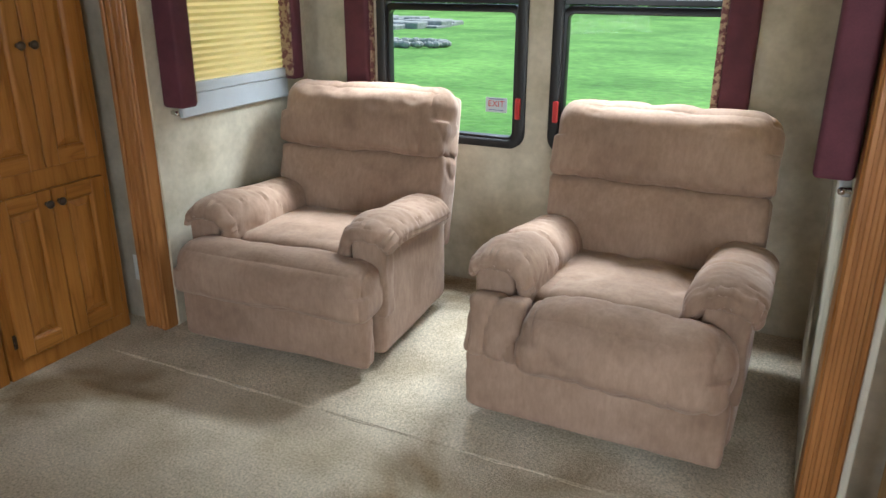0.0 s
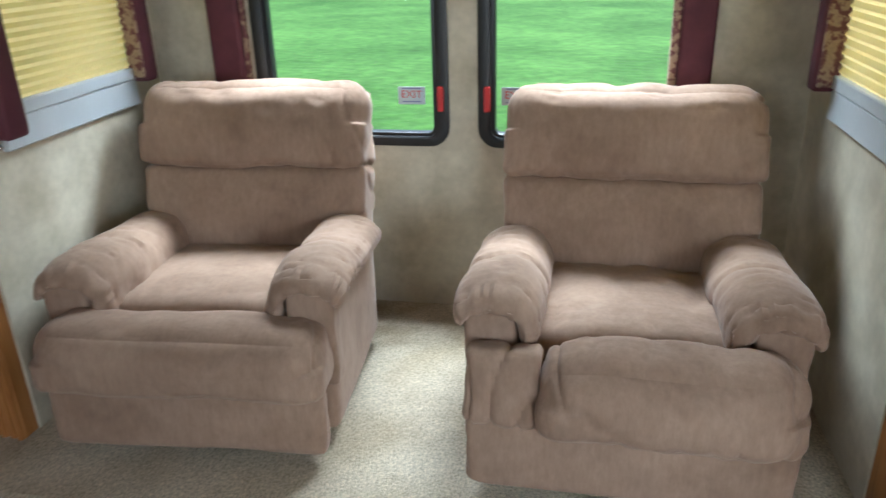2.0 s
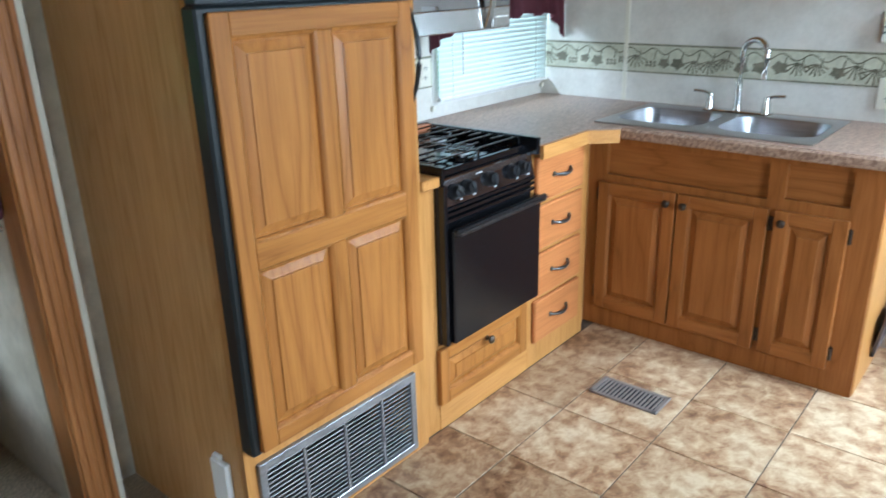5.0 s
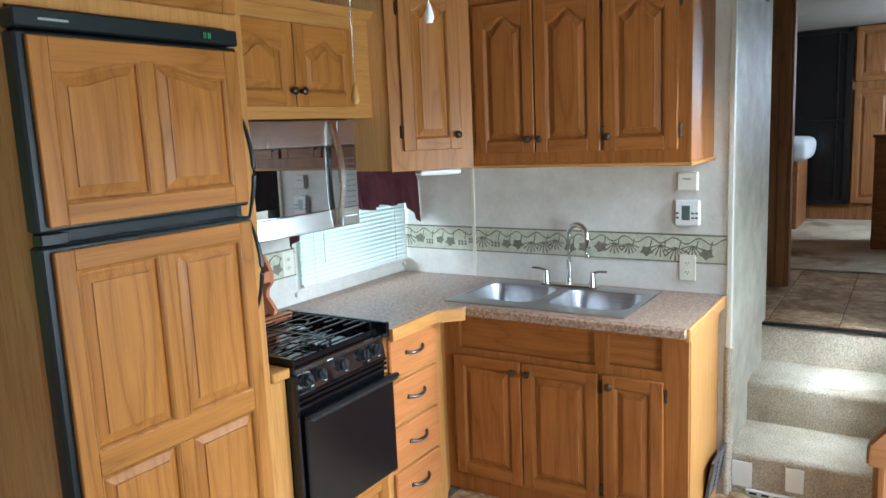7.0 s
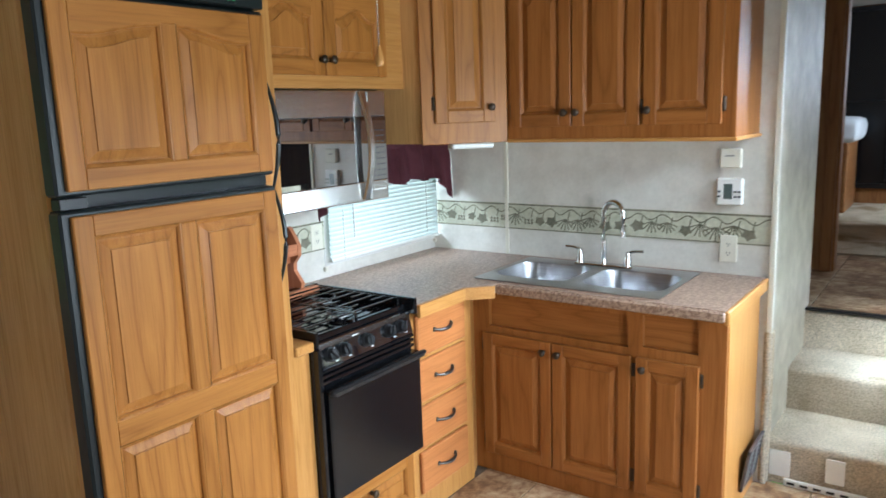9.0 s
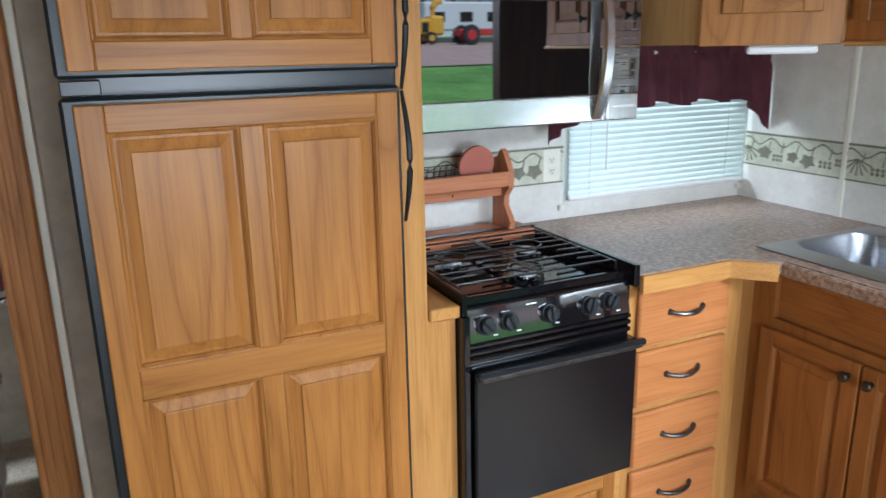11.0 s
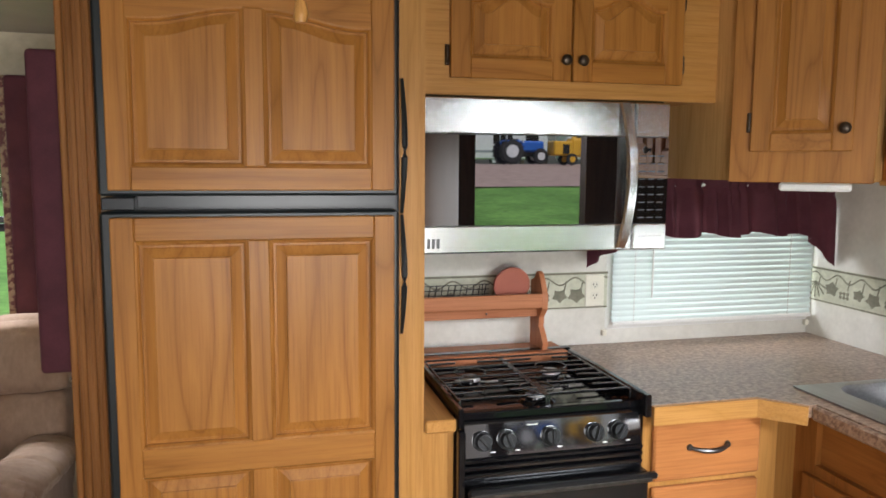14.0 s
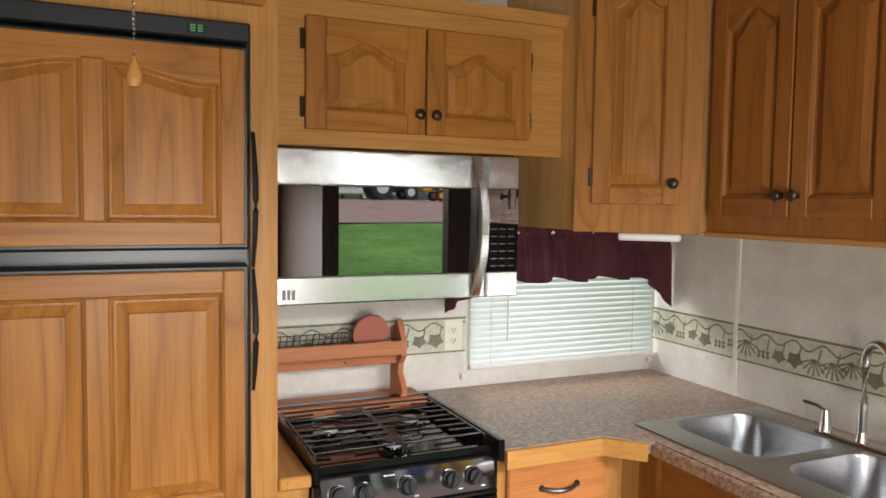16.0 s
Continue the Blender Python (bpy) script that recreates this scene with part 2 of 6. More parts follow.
def glass(name, tint=(1, 1, 1)):
    m = bpy.data.materials.new(name)
    m.use_nodes = True
    nt = m.node_tree
    nt.nodes.remove(nt.nodes["Principled BSDF"])
    t, g, mx = nt.nodes.new("ShaderNodeBsdfTransparent"), nt.nodes.new("ShaderNodeBsdfGlossy"), nt.nodes.new("ShaderNodeMixShader")
    t.inputs[0].default_value = (*tint, 1)
    g.inputs["Roughness"].default_value = 0.02
    f = nt.nodes.new("ShaderNodeFresnel")
    f.inputs["IOR"].default_value = 1.12
    nt.links.new(f.outputs[0], mx.inputs[0])
    nt.links.new(t.outputs[0], mx.inputs[1])
    nt.links.new(g.outputs[0], mx.inputs[2])
    nt.links.new(mx.outputs[0], nt.nodes["Material Output"].inputs[0])
    return m


def shade_cloth(name, c, glow):
    m, nt, b = shader(name, 0.8)
    b.inputs["Base Color"].default_value = (*c, 1)
    tr, ad = nt.nodes.new("ShaderNodeBsdfTranslucent"), nt.nodes.new("ShaderNodeMixShader")
    tr.inputs[0].default_value = (*c, 1)
    ad.inputs[0].default_value = glow
    nt.links.new(b.outputs[0], ad.inputs[1])
    nt.links.new(tr.outputs[0], ad.inputs[2])
    nt.links.new(ad.outputs[0], nt.nodes["Material Output"].inputs[0])
    return m


TILE, SUEDE = tile_material(), suede()
MWGLASS = gloss_black("dark_mirror_glass", 4.3, 0.012)
ENAMEL = gloss_black("black_enamel", 1.5, 0.07)
OVENGLASS = gloss_black("textured_black_door", 1.5, 0.12, 0.6, 240)
PANE = glass("window_glass", (0.97, 1.0, 0.97))
PLEAT = shade_cloth("pleated_shade_cloth", (0.85, 0.71, 0.40), 0.45)
BLINDW = shade_cloth("white_blind_slat", (0.72, 0.80, 0.77), 0.05)
GRASS = mottled("lawn_grass", (0.070, 0.190, 0.022), (0.19, 0.39, 0.075), 0.35, 0.9, 4, 0.8, 0.05, grain=0.3)
LEAF = mottled("tree_leaf", (0.05, 0.14, 0.025), (0.11, 0.24, 0.055), 1.5, 0.8, 20, 0.3, 0.01)
BARK = mottled("tree_bark", (0.06, 0.045, 0.03), (0.12, 0.09, 0.065), 4, 0.95, 20, 0.6, 0.02)
BORDER = mottled("border_paper", (0.45, 0.44, 0.32), (0.56, 0.55, 0.42), 12, 0.5, 60, 0.03, 0.001)
VINE = mottled("border_leaf_print", (0.12, 0.115, 0.075), (0.22, 0.20, 0.14), 25, 0.5, 80, 0.05, 0.001)

# ---- building helpers ----
BASE = {}


def thing(name, at, label, category, group="", kind=""):
    ob = new(name)
    ob.empty_display_size = 0.1
    ob.location = at
    BASE[ob] = Vector(at)
    return tagged(ob, label, category, group, kind)


def finish(bm, smooth=True):
    bmesh.ops.recalc_face_normals(bm, faces=bm.faces)
    if smooth:
        for f in bm.faces:
            f.smooth = True
        for e in bm.edges:
            if len(e.link_faces) == 2 and e.calc_face_angle(0) > 0.6:
                e.smooth = False


def part(name, bm, material, parent=None, label="", smooth=True):
    """One mesh object from bm (in world metres), under a thing or a part."""
    finish(bm, smooth)
    me = bpy.data.meshes.new(name)
    off = BASE[parent] if parent else Vector((0, 0, 0))
    bm.transform(Matrix.Translation(-off))
    bm.to_mesh(me)
    bm.free()
    for m in material if isinstance(material, (list, tuple)) else [material]:
        me.materials.append(m)
    ob = new(name, me)
    ob.parent = parent
    BASE[ob] = off
    return tagged(ob, label)


def structure(name, bm, material, label, category, smooth=True):
    return tagged(part(name, bm, material, None, "", smooth), label, category, "", "structure")


def single(name, bm, material, label, category, group="", kind=""):
    return tagged(part(name, bm, material), label, category, group, kind)


def box(bm, x0, x1, y0, y1, z0, z1, bevel=0.0, m=None, slot=0, segs=1):
    r = bmesh.ops.create_cube(bm, size=1, matrix=Matrix.Translation(((x0 + x1) / 2, (y0 + y1) / 2, (z0 + z1) / 2)) @ Matrix.Diagonal((abs(x1 - x0), abs(y1 - y0), abs(z1 - z0), 1)))
    vs = r["verts"]
    fs = {f for v in vs for f in v.link_faces}
    for f in fs:
        f.material_index = slot
    if bevel:
        es = list({e for v in vs for e in v.link_edges})
        g = bmesh.ops.bevel(bm, geom=es, offset=bevel, segments=segs, affect="EDGES", profile=0.5)
        vs = list({v for f in g["faces"] for v in f.verts} | {v for v in vs if v.is_valid})
        for f in g["faces"]:
            f.material_index = slot
    if m is not None:
        bmesh.ops.transform(bm, matrix=m, verts=vs)
    return vs


def boxes(*rows, bevel=0.0):
    bm = bmesh.new()
    for r in rows:
        box(bm, *r, bevel=bevel)
    return bm


def cyl(bm, p, q, r0, r1=None, n=16):
    p, q = Vector(p), Vector(q)
    d = q - p
    m = Matrix.Translation((p + q) / 2) @ d.to_track_quat("Z", "Y").to_matrix().to_4x4()
    return bmesh.ops.create_cone(bm, cap_ends=True, segments=n, radius1=r0, radius2=r0 if r1 is None else r1, depth=d.length, matrix=m)["verts"]


def ball(bm, c, r, s=(1, 1, 1), n=12):
    return bmesh.ops.create_uvsphere(bm, u_segments=n, v_segments=n // 2 + 2, radius=r, matrix=Matrix.Translation(c) @ Matrix.Diagonal((*s, 1)))["verts"]


def tube(bm, pts, r, n=10):
    """A round tube along points."""
    pts = [Vector(p) for p in pts]
    rings = []
    for i, p in enumerate(pts):
        d = (pts[min(i + 1, len(pts) - 1)] - pts[max(i - 1, 0)]).normalized()
        q = d.to_track_quat("Z", "Y").to_matrix()
        rad = r(i / (len(pts) - 1)) if callable(r) else r
        rings.append([bm.verts.new(p + q @ Vector((rad * math.cos(a), rad * math.sin(a), 0))) for a in (2 * math.pi * k / n for k in range(n))])
    for a, b in zip(rings, rings[1:]):
        for k in range(n):
            bm.faces.new((a[k], a[(k + 1) % n], b[(k + 1) % n], b[k]))
    bm.faces.new(rings[0]), bm.faces.new(rings[-1])


def prism(bm, pts, m, depth, slot=0):
    """A polygon of (u, v), extruded by depth along n, laid by m."""
    a = [bm.verts.new(m @ Vector((u, v, 0))) for u, v in pts]
    b = [bm.verts.new(m @ Vector((u, v, depth))) for u, v in pts]
    fs = [bm.faces.new(a), bm.faces.new(b)]
    for i in range(len(a)):
        j = (i + 1) % len(a)
        fs.append(bm.faces.new((a[i], a[j], b[j], b[i])))
    for f in fs:
        f.material_index = slot


def plane(origin, u, n):
    """Matrix from (u, v, n) to the world; v is up."""
    u, n = Vector(u).normalized(), Vector(n).normalized()
    return Matrix.Translation(origin) @ Matrix((u, Vector((0, 0, 1)), n)).transposed().to_4x4()


def holed(bm, u0, u1, v0, v1, holes, place):
    """A wall slab in the grid between u0..u1 and v0..v1 with rectangular holes; place(u0, u1, v0, v1) adds one block."""
    us = sorted({u0, u1, *(h[0] for h in holes), *(h[1] for h in holes)})
    for a, b in zip(us, us[1:]):
        cuts = sorted((h[2], h[3]) for h in holes if h[0] <= a + 1e-6 and h[1] >= b - 1e-6)
        v = v0
        for c, d in cuts:
            if c > v + 1e-6:
                place(a, b, v, c)
            v = d
        if v < v1 - 1e-6:
            place(a, b, v, v1)


def wall_y(name, x0, x1, y0, y1, z0, z1, holes, material, label):
    bm = bmesh.new()
    holed(bm, x0, x1, z0, z1, holes, lambda a, b, c, d: box(bm, a, b, y0, y1, c, d))
    bmesh.ops.remove_doubles(bm, verts=bm.verts, dist=1e-5)
    return structure(name, bm, material, label, "wall", False)


def wall_x(name, x0, x1, y0, y1, z0, z1, holes, material, label):
    bm = bmesh.new()
    holed(bm, y0, y1, z0, z1, holes, lambda a, b, c, d: box(bm, x0, x1, a, b, c, d))
    bmesh.ops.remove_doubles(bm, verts=bm.verts, dist=1e-5)
    return structure(name, bm, material, label, "wall", False)


# ---- the shell ----
TOP, SLIDE_TOP = 2.45, 2.02
XL, XR, YB, YM = -2.14, 0.20, 3.13, 2.13
structure("floor", boxes((-2.9, 0.40, -1.45, 1.86, -0.06, 0), (0.40, 1.85, -1.45, -0.30, -0.06, 0), (1.85, 2.75, -0.38, -0.30, -0.06, 0)), CARPET, "worn beige cut-pile carpet with dark stains", "carpet")
structure("floor_slide", boxes((XL, XR, 1.86, YB, -0.06, 0.006), (-2.9, XL, 1.86, 2.14, -0.06, 0.0), (XR, 0.42, 1.86, 2.14, -0.06, 0.0)), CARPET, "beige carpet of the slide-out with a raised front edge", "carpet")
bm = bmesh.new()
tube(bm, [(XL - 0.1 + i * 0.05, 1.862 + 0.004 * math.sin(i * 1.3), -0.003) for i in range(52)], 0.0075, 6)
structure("trim_carpet_edge", bm, CARPET, "folded carpet edge along the slide-out", "carpet edge")
bm = bmesh.new()
tube(bm, [(0.19 + 0.027 * i, 1.995 - 0.009 * i + 0.01 * math.sin(i * 1.7), 0.002) for i in range(8)], lambda f: 0.008 + 0.024 * math.sin(math.pi * f), 10)
structure("trim_carpet_fold", bm, CARPET, "bunched fold of carpet at the foot of the oak post", "carpet fold")
structure("floor_subfloor", boxes((0.40, 2.75, -0.30, 2.2, -0.08, -0.0045)), GROUT, "dark grout bed under the kitchen tiles", "floor")

WIN_L, WIN_R = (-1.71, -1.035, 0.69, 1.75), (-0.885, -0.20, 0.69, 1.75)
wall_y("wall_slide_back", XL - 0.05, XR + 0.05, YB, YB + 0.05, -0.06, SLIDE_TOP, [WIN_L, WIN_R], WALL, "mottled beige vinyl wall behind the recliners")
SIDE = (2.30, 2.93, 0.90, 1.70)
wall_x("wall_slide_left", XL - 0.05, XL, 2.14, YB, -0.06, SLIDE_TOP, [SIDE], WALL, "mottled beige vinyl side wall of the slide-out")
wall_x("wall_slide_right", XR, XR + 0.05, 2.134, YB, -0.06, SLIDE_TOP, [(2.20, 2.84, 0.90, 1.70)], WALL, "mottled beige vinyl side wall of the slide-out")
structure("ceiling_slide", boxes((XL - 0.05, XR + 0.05, 2.09, YB + 0.05, SLIDE_TOP, SLIDE_TOP + 0.05)), CEIL, "pale ceiling board of the slide-out", "ceiling")
wall_y("wall_north_header", -2.9, 1.09, 2.14, 2.2, SLIDE_TOP + 0.05, TOP, [], WALL, "mottled beige vinyl wall above the slide-out")
wall_y("wall_north_west", -2.9, -2.19, 2.135, 2.2, -0.06, SLIDE_TOP + 0.05, [], WALL, "mottled beige vinyl wall beside the cabinet")
wall_y("wall_north_east", 0.25, 1.09, 2.135, 2.2, -0.06, SLIDE_TOP + 0.05, [], WALL, "mottled beige vinyl wall behind the refrigerator")
KWIN = (1.91, 2.69, 0.97, 1.50)
wall_y("wall_stove", 1.09, 2.715, YM, YM + 0.06, -0.06, TOP, [KWIN], SPLASH, "pale marbled backsplash wall behind the stove")
wall_x("wall_sink", 2.715, 2.765, 0.446, YM + 0.06, -0.06, TOP, [], SPLASH, "pale marbled vinyl wall behind the sink")
wall_x("wall_west", -2.96, -2.9, -1.45, 2.2, -0.06, TOP, [], WALL, "plain beige vinyl wall")
DOOR = (1.895, 2.56, 0.0, 1.90)
# The low second hole is no real window; it is added for the stair lamp.
wall_y("wall_south", 1.80, 3.6, -0.38, -0.30, -0.06, TOP, [DOOR, (2.80, 3.40, 0.75, 1.12)], DARK_WALL["z"], "wall coloured dark for its reflection, with the open entry doorway and an added low opening")
wall_x("wall_dinette_side", 1.80, 1.85, -1.42, -0.38, -0.06, TOP, [], DARK_WALL["z"], "plain unseen wall coloured dark for its reflection")
# Unseen opening added for the dinette fill lamp.
DINETTE_FILL_HOLE = (0.38, 1.52, 0.70, 1.6)
# Second unseen opening, added for the rear fill lamp.
REAR_FILL_HOLE = (-2.25, -1.25, 0.80, 1.6)
wall_y("wall_dinette", -2.9, 1.85, -1.45, -1.40, -0.06, TOP, [REAR_FILL_HOLE, DINETTE_FILL_HOLE], DARK_WALL["z"], "plain unseen wall coloured dark, with two added openings for lamps")
structure("ceiling", boxes((-2.96, 7.9, -1.5, 2.2, TOP, TOP + 0.05)), CEIL, "plain pale ceiling board", "ceiling")

# oak posts at the slide-out and the fascia over it
def post(name, x0, x1, y=2.085, depth=0.065):
    bm = bmesh.new()
    w = x1 - x0
    box(bm, x0, x1, y, y + depth, 0.0, SLIDE_TOP, 0.004)
    for f, h in ((0.06, 0.012), (0.30, 0.006), (0.56, 0.006), (0.80, 0.012)):
        box(bm, x0 + w * f, x0 + w * (f + 0.16), y - h, y + 0.005, 0.0, SLIDE_TOP, 0.003)
    return structure(name, bm, TRIM["z"], "fluted reddish oak trim post at the slide-out", "trim")


post("trim_post_west", -2.27, -2.15)
post("trim_post_east", 0.203, 0.297, 2.018, 0.116)
structure("trim_batten_slide", boxes((0.298, 0.318, 2.028, 2.134, 0.0, SLIDE_TOP), bevel=0.002), CREAM, "narrow cream batten beside the oak post", "batten")
structure("trim_fascia", boxes((-2.27, 0.36, 2.075, 2.15, SLIDE_TOP, SLIDE_TOP + 0.14), bevel=0.006), TRIM["x"], "oak fascia board over the slide-out opening", "trim")

# battens and wallpaper border of the kitchen
for x0, x1, y0, y1, nm in ((2.709, 2.717, 1.672, 1.692, "trim_batten"), (2.706, 2.718, 0.44, 0.462, "trim_batten_corner")):
    structure(nm, boxes((x0, x1, y0, y1, 0.0, TOP), bevel=0.002), CREAM, "narrow cream joint batten on the wall", "batten")


def border(name, m, length):
    st = structure(name, (lambda b: (prism(b, [(0, 0), (length, 0), (length, 0.128), (0, 0.128)], m, 0.0015), b)[1])(bmesh.new()), BORDER, "wallpaper border of green vines between dark lines", "wallpaper border")
    bm = bmesh.new()
    for v0, v1 in ((0.002, 0.007), (0.119, 0.126)):
        prism(bm, [(0, v0), (length, v0), (length, v1), (0, v1)], m @ Matrix.Translation((0, 0, 0.0015)), 0.0006)
    rng = random.Random(5)
    up = m @ Matrix.Translation((0, 0, 0.0015))
    n = int(length / 0.01)
    line = [(i * length / n, 0.096 + 0.013 * math.sin(i * length / n * 58)) for i in range(n + 1)]
    for (a, b), (c, d) in zip(line, line[1:]):
        prism(bm, [(a, b - 0.003), (c, d - 0.003), (c, d + 0.003), (a, b + 0.003)], up, 0.0006)
    u = 0.03
    while u < length - 0.05:
        kind = rng.choice("pmfp")
        c, s = (u, 0.05 + rng.uniform(-0.008, 0.008)), rng.uniform(1.05, 1.4)
        if kind == "f":
            for k in range(7):
                a = radians(200 + k * 23)
                d = Vector((math.cos(a), math.sin(a)))
                q = Vector((-d.y, d.x)) * 0.0035
                p = Vector((c[0], c[1] + 0.02))
                e = p + d * 0.045 * s
                prism(bm, [tuple(p - q * 0.5), tuple(e - q), tuple(e + q), tuple(p + q * 0.5)], up, 0.0006)
        elif kind == "m":
            for k in range(6):
                o = (c[0] + (k % 3 - 1) * 0.013 * s, c[1] + (k // 3) * 0.014 - 0.01)
                prism(bm, [(o[0] + 0.007 * math.cos(t), o[1] + 0.007 * math.sin(t)) for t in (j * math.pi / 4 for j in range(8))], up, 0.0006)
        else:
            t0 = rng.uniform(0, 6)
            prism(bm, [(c[0] + s * 0.026 * (1 - 0.33 * (j % 2)) * math.cos(t0 + j * math.pi / 5), c[1] + s * 0.021 * (1 - 0.33 * (j % 2)) * math.sin(t0 + j * math.pi / 5)) for j in range(10)], up, 0.0006)
        prism(bm, [(u + 0.012, 0.06), (u + 0.018, 0.06), (u + 0.026, 0.098), (u + 0.021, 0.098)], up, 0.0006)
        u += rng.uniform(0.058, 0.08)
    part("vine_print", bm, VINE, st, "grey-green printed vine leaves", False)


border("wallpaper_border_sink", plane((2.713, 2.12, 1.022), (0, -1, 0), (-1, 0, 0)), 1.66)
border("wallpaper_border_stove", plane((1.09, 2.128, 1.022), (1, 0, 0), (0, -1, 0)), 0.80)

# stairs to the raised front rooms
for i, (x0, x1) in enumerate(((2.75, 3.13), (3.13, 3.50), (3.50, 3.60))):
    z = 0.193 * (i + 1)
    bm = boxes((x0 + 0.002, 3.53, -0.30, 0.446, 0.193 * i, z - 0.002 * (i == 2)))
    bmesh.ops.bevel(bm, geom=[e for e in bm.edges if all(v.co.x < x0 + 0.01 and v.co.z > z - 0.01 for v in e.verts)], offset=0.025, segments=4, affect="EDGES", profile=0.5)
    structure("stair_step", bm, CARPET, "carpeted stair step with a rounded nosing", "stair")
wall_y("wall_stair", 2.765, 3.60, 0.446, 0.50, -0.06, TOP, [], WALL, "beige vinyl wall beside the carpeted stairs")
structure("trim_stair_carpet", boxes((2.70, 2.77, 0.436, 0.47, 0.0, 0.675), bevel=0.012), CARPET, "carpet wrapped round the wall end at the stairs", "carpet trim")
structure("floor_hall", boxes((3.53, 7.85, -1.2, 1.6, 0.50, 0.574)), GROUT, "raised hall floor", "floor")
structure("floor_bedroom", boxes((5.03, 7.85, -1.2, 1.6, 0.574, 0.592)), CARPET, "beige carpet beyond the hall tiles", "carpet")
structure("trim_nosing", boxes((3.49, 3.53, -0.30, 0.446, 0.574, 0.588), bevel=0.004), BLACK, "dark metal nosing at the top step", "nosing")
wall_x("wall_hall_end", 7.80, 7.85, -1.2, 1.6, 0.5, TOP, [], DARKW["z"], "brown wood-panelled wall at the end of the hall")
wall_y("wall_hall_south", 3.6, 7.85, -1.25, -1.2, 0.5, TOP, [], DARKW["z"], "brown wood-panelled hall wall")
wall_y("wall_hall_north", 3.6, 7.85, 1.55, 1.6, 0.5, TOP, [], DARKW["z"], "brown wood-panelled hall wall")
wall_x("wall_hall_return", 3.55, 3.60, -1.25, -0.38, 0.0, TOP, [], WALL, "plain beige vinyl wall")
wall_x("wall_hall_return_north", 3.55, 3.60, 0.50, 1.6, 0.0, TOP, [], WALL, "plain beige vinyl wall")
wall_y("wall_kitchen_back", 2.765, 3.6, YM, YM + 0.06, -0.06, TOP, [], WALL, "plain beige vinyl wall")

# ---- cabinet work ----


def knob(at, n, parent, material=None):
    bm = bmesh.new()
    n, at = Vector(n), Vector(at)
    cyl(bm, at - n * 0.002, at + n * 0.004, 0.009, 0.008, 12)
    cyl(bm, at + n * 0.004, at + n * 0.016, 0.005, 0.006, 10)
    q = n.to_track_quat("Z", "Y").to_matrix().to_4x4()
    bmesh.ops.create_uvsphere(bm, u_segments=14, v_segments=8, radius=0.0155, matrix=Matrix.Translation(at + n * 0.021) @ q @ Matrix.Diagonal((1, 1, 0.6, 1)))
    part("knob", bm, material or BRONZE, parent, "round dark bronze knob")


def hinge(m, u, v, parent, h=0.055):
    bm = bmesh.new()
    box(bm, u - 0.007, u + 0.007, v - h / 2, v + h / 2, -0.001, 0.004, 0.002, m)
    ends = [m @ Vector((u, v + s * h * 0.42, 0.006)) for s in (-1, 1)]
    cyl(bm, ends[0], ends[1], 0.005, n=8)
    part("hinge", bm, BRONZE, parent, "dark bronze surface hinge")


def outline(u0, u1, v0, v1, arch, inset, n=14, lean=0):
    """Loop of a panel with an arched head: a raised middle, or the half of an arch that rises to one side."""
    u0, u1, v0, v1 = u0 + inset, u1 - inset, v0 + inset, v1 - inset
    pts = [(u0, v0), (u1, v0)]
    for i in range(n + 1):
        s = i / n
        k = 0.0
        if arch:
            w = abs(2 * s - 1) if lean == 0 else (s if lean > 0 else 1 - s)
            k = arch * (0.5 + 0.5 * math.cos(math.pi * min(1, w / 0.9)))
        pts.append((u1 + (u0 - u1) * s, v1 - arch + k))
    return pts


def panel_rings(bm, m, rings, slot=0):
    loops = [[bm.verts.new(m @ Vector((u, v, d))) for u, v in pts] for pts, d in rings]
    for a, b in zip(loops, loops[1:]):
        for i in range(len(a)):
            j = (i + 1) % len(a)
            f = bm.faces.new((a[i], a[j], b[j], b[i]))
            f.material_index = slot
    bm.faces.new(loops[-1]).material_index = slot


def raised_panel(name, m, o, arch, material, parent, t, lean=0):
    bm = bmesh.new()
    rings = ((0.0, 0.0012), (0.003, 0.0022), (0.0045, 0.0045), (0.0075, 0.0075), (0.0082, 0.0138), (0.0138, 0.0138), (0.0146, 0.0126), (0.0345, 0.0046), (0.0352, 0.0008), (0.037, 0.0002))
    panel_rings(bm, m, [(outline(*o, arch, i, lean=lean), t - d) for i, d in rings])
    part(name, bm, material, parent, "", False)


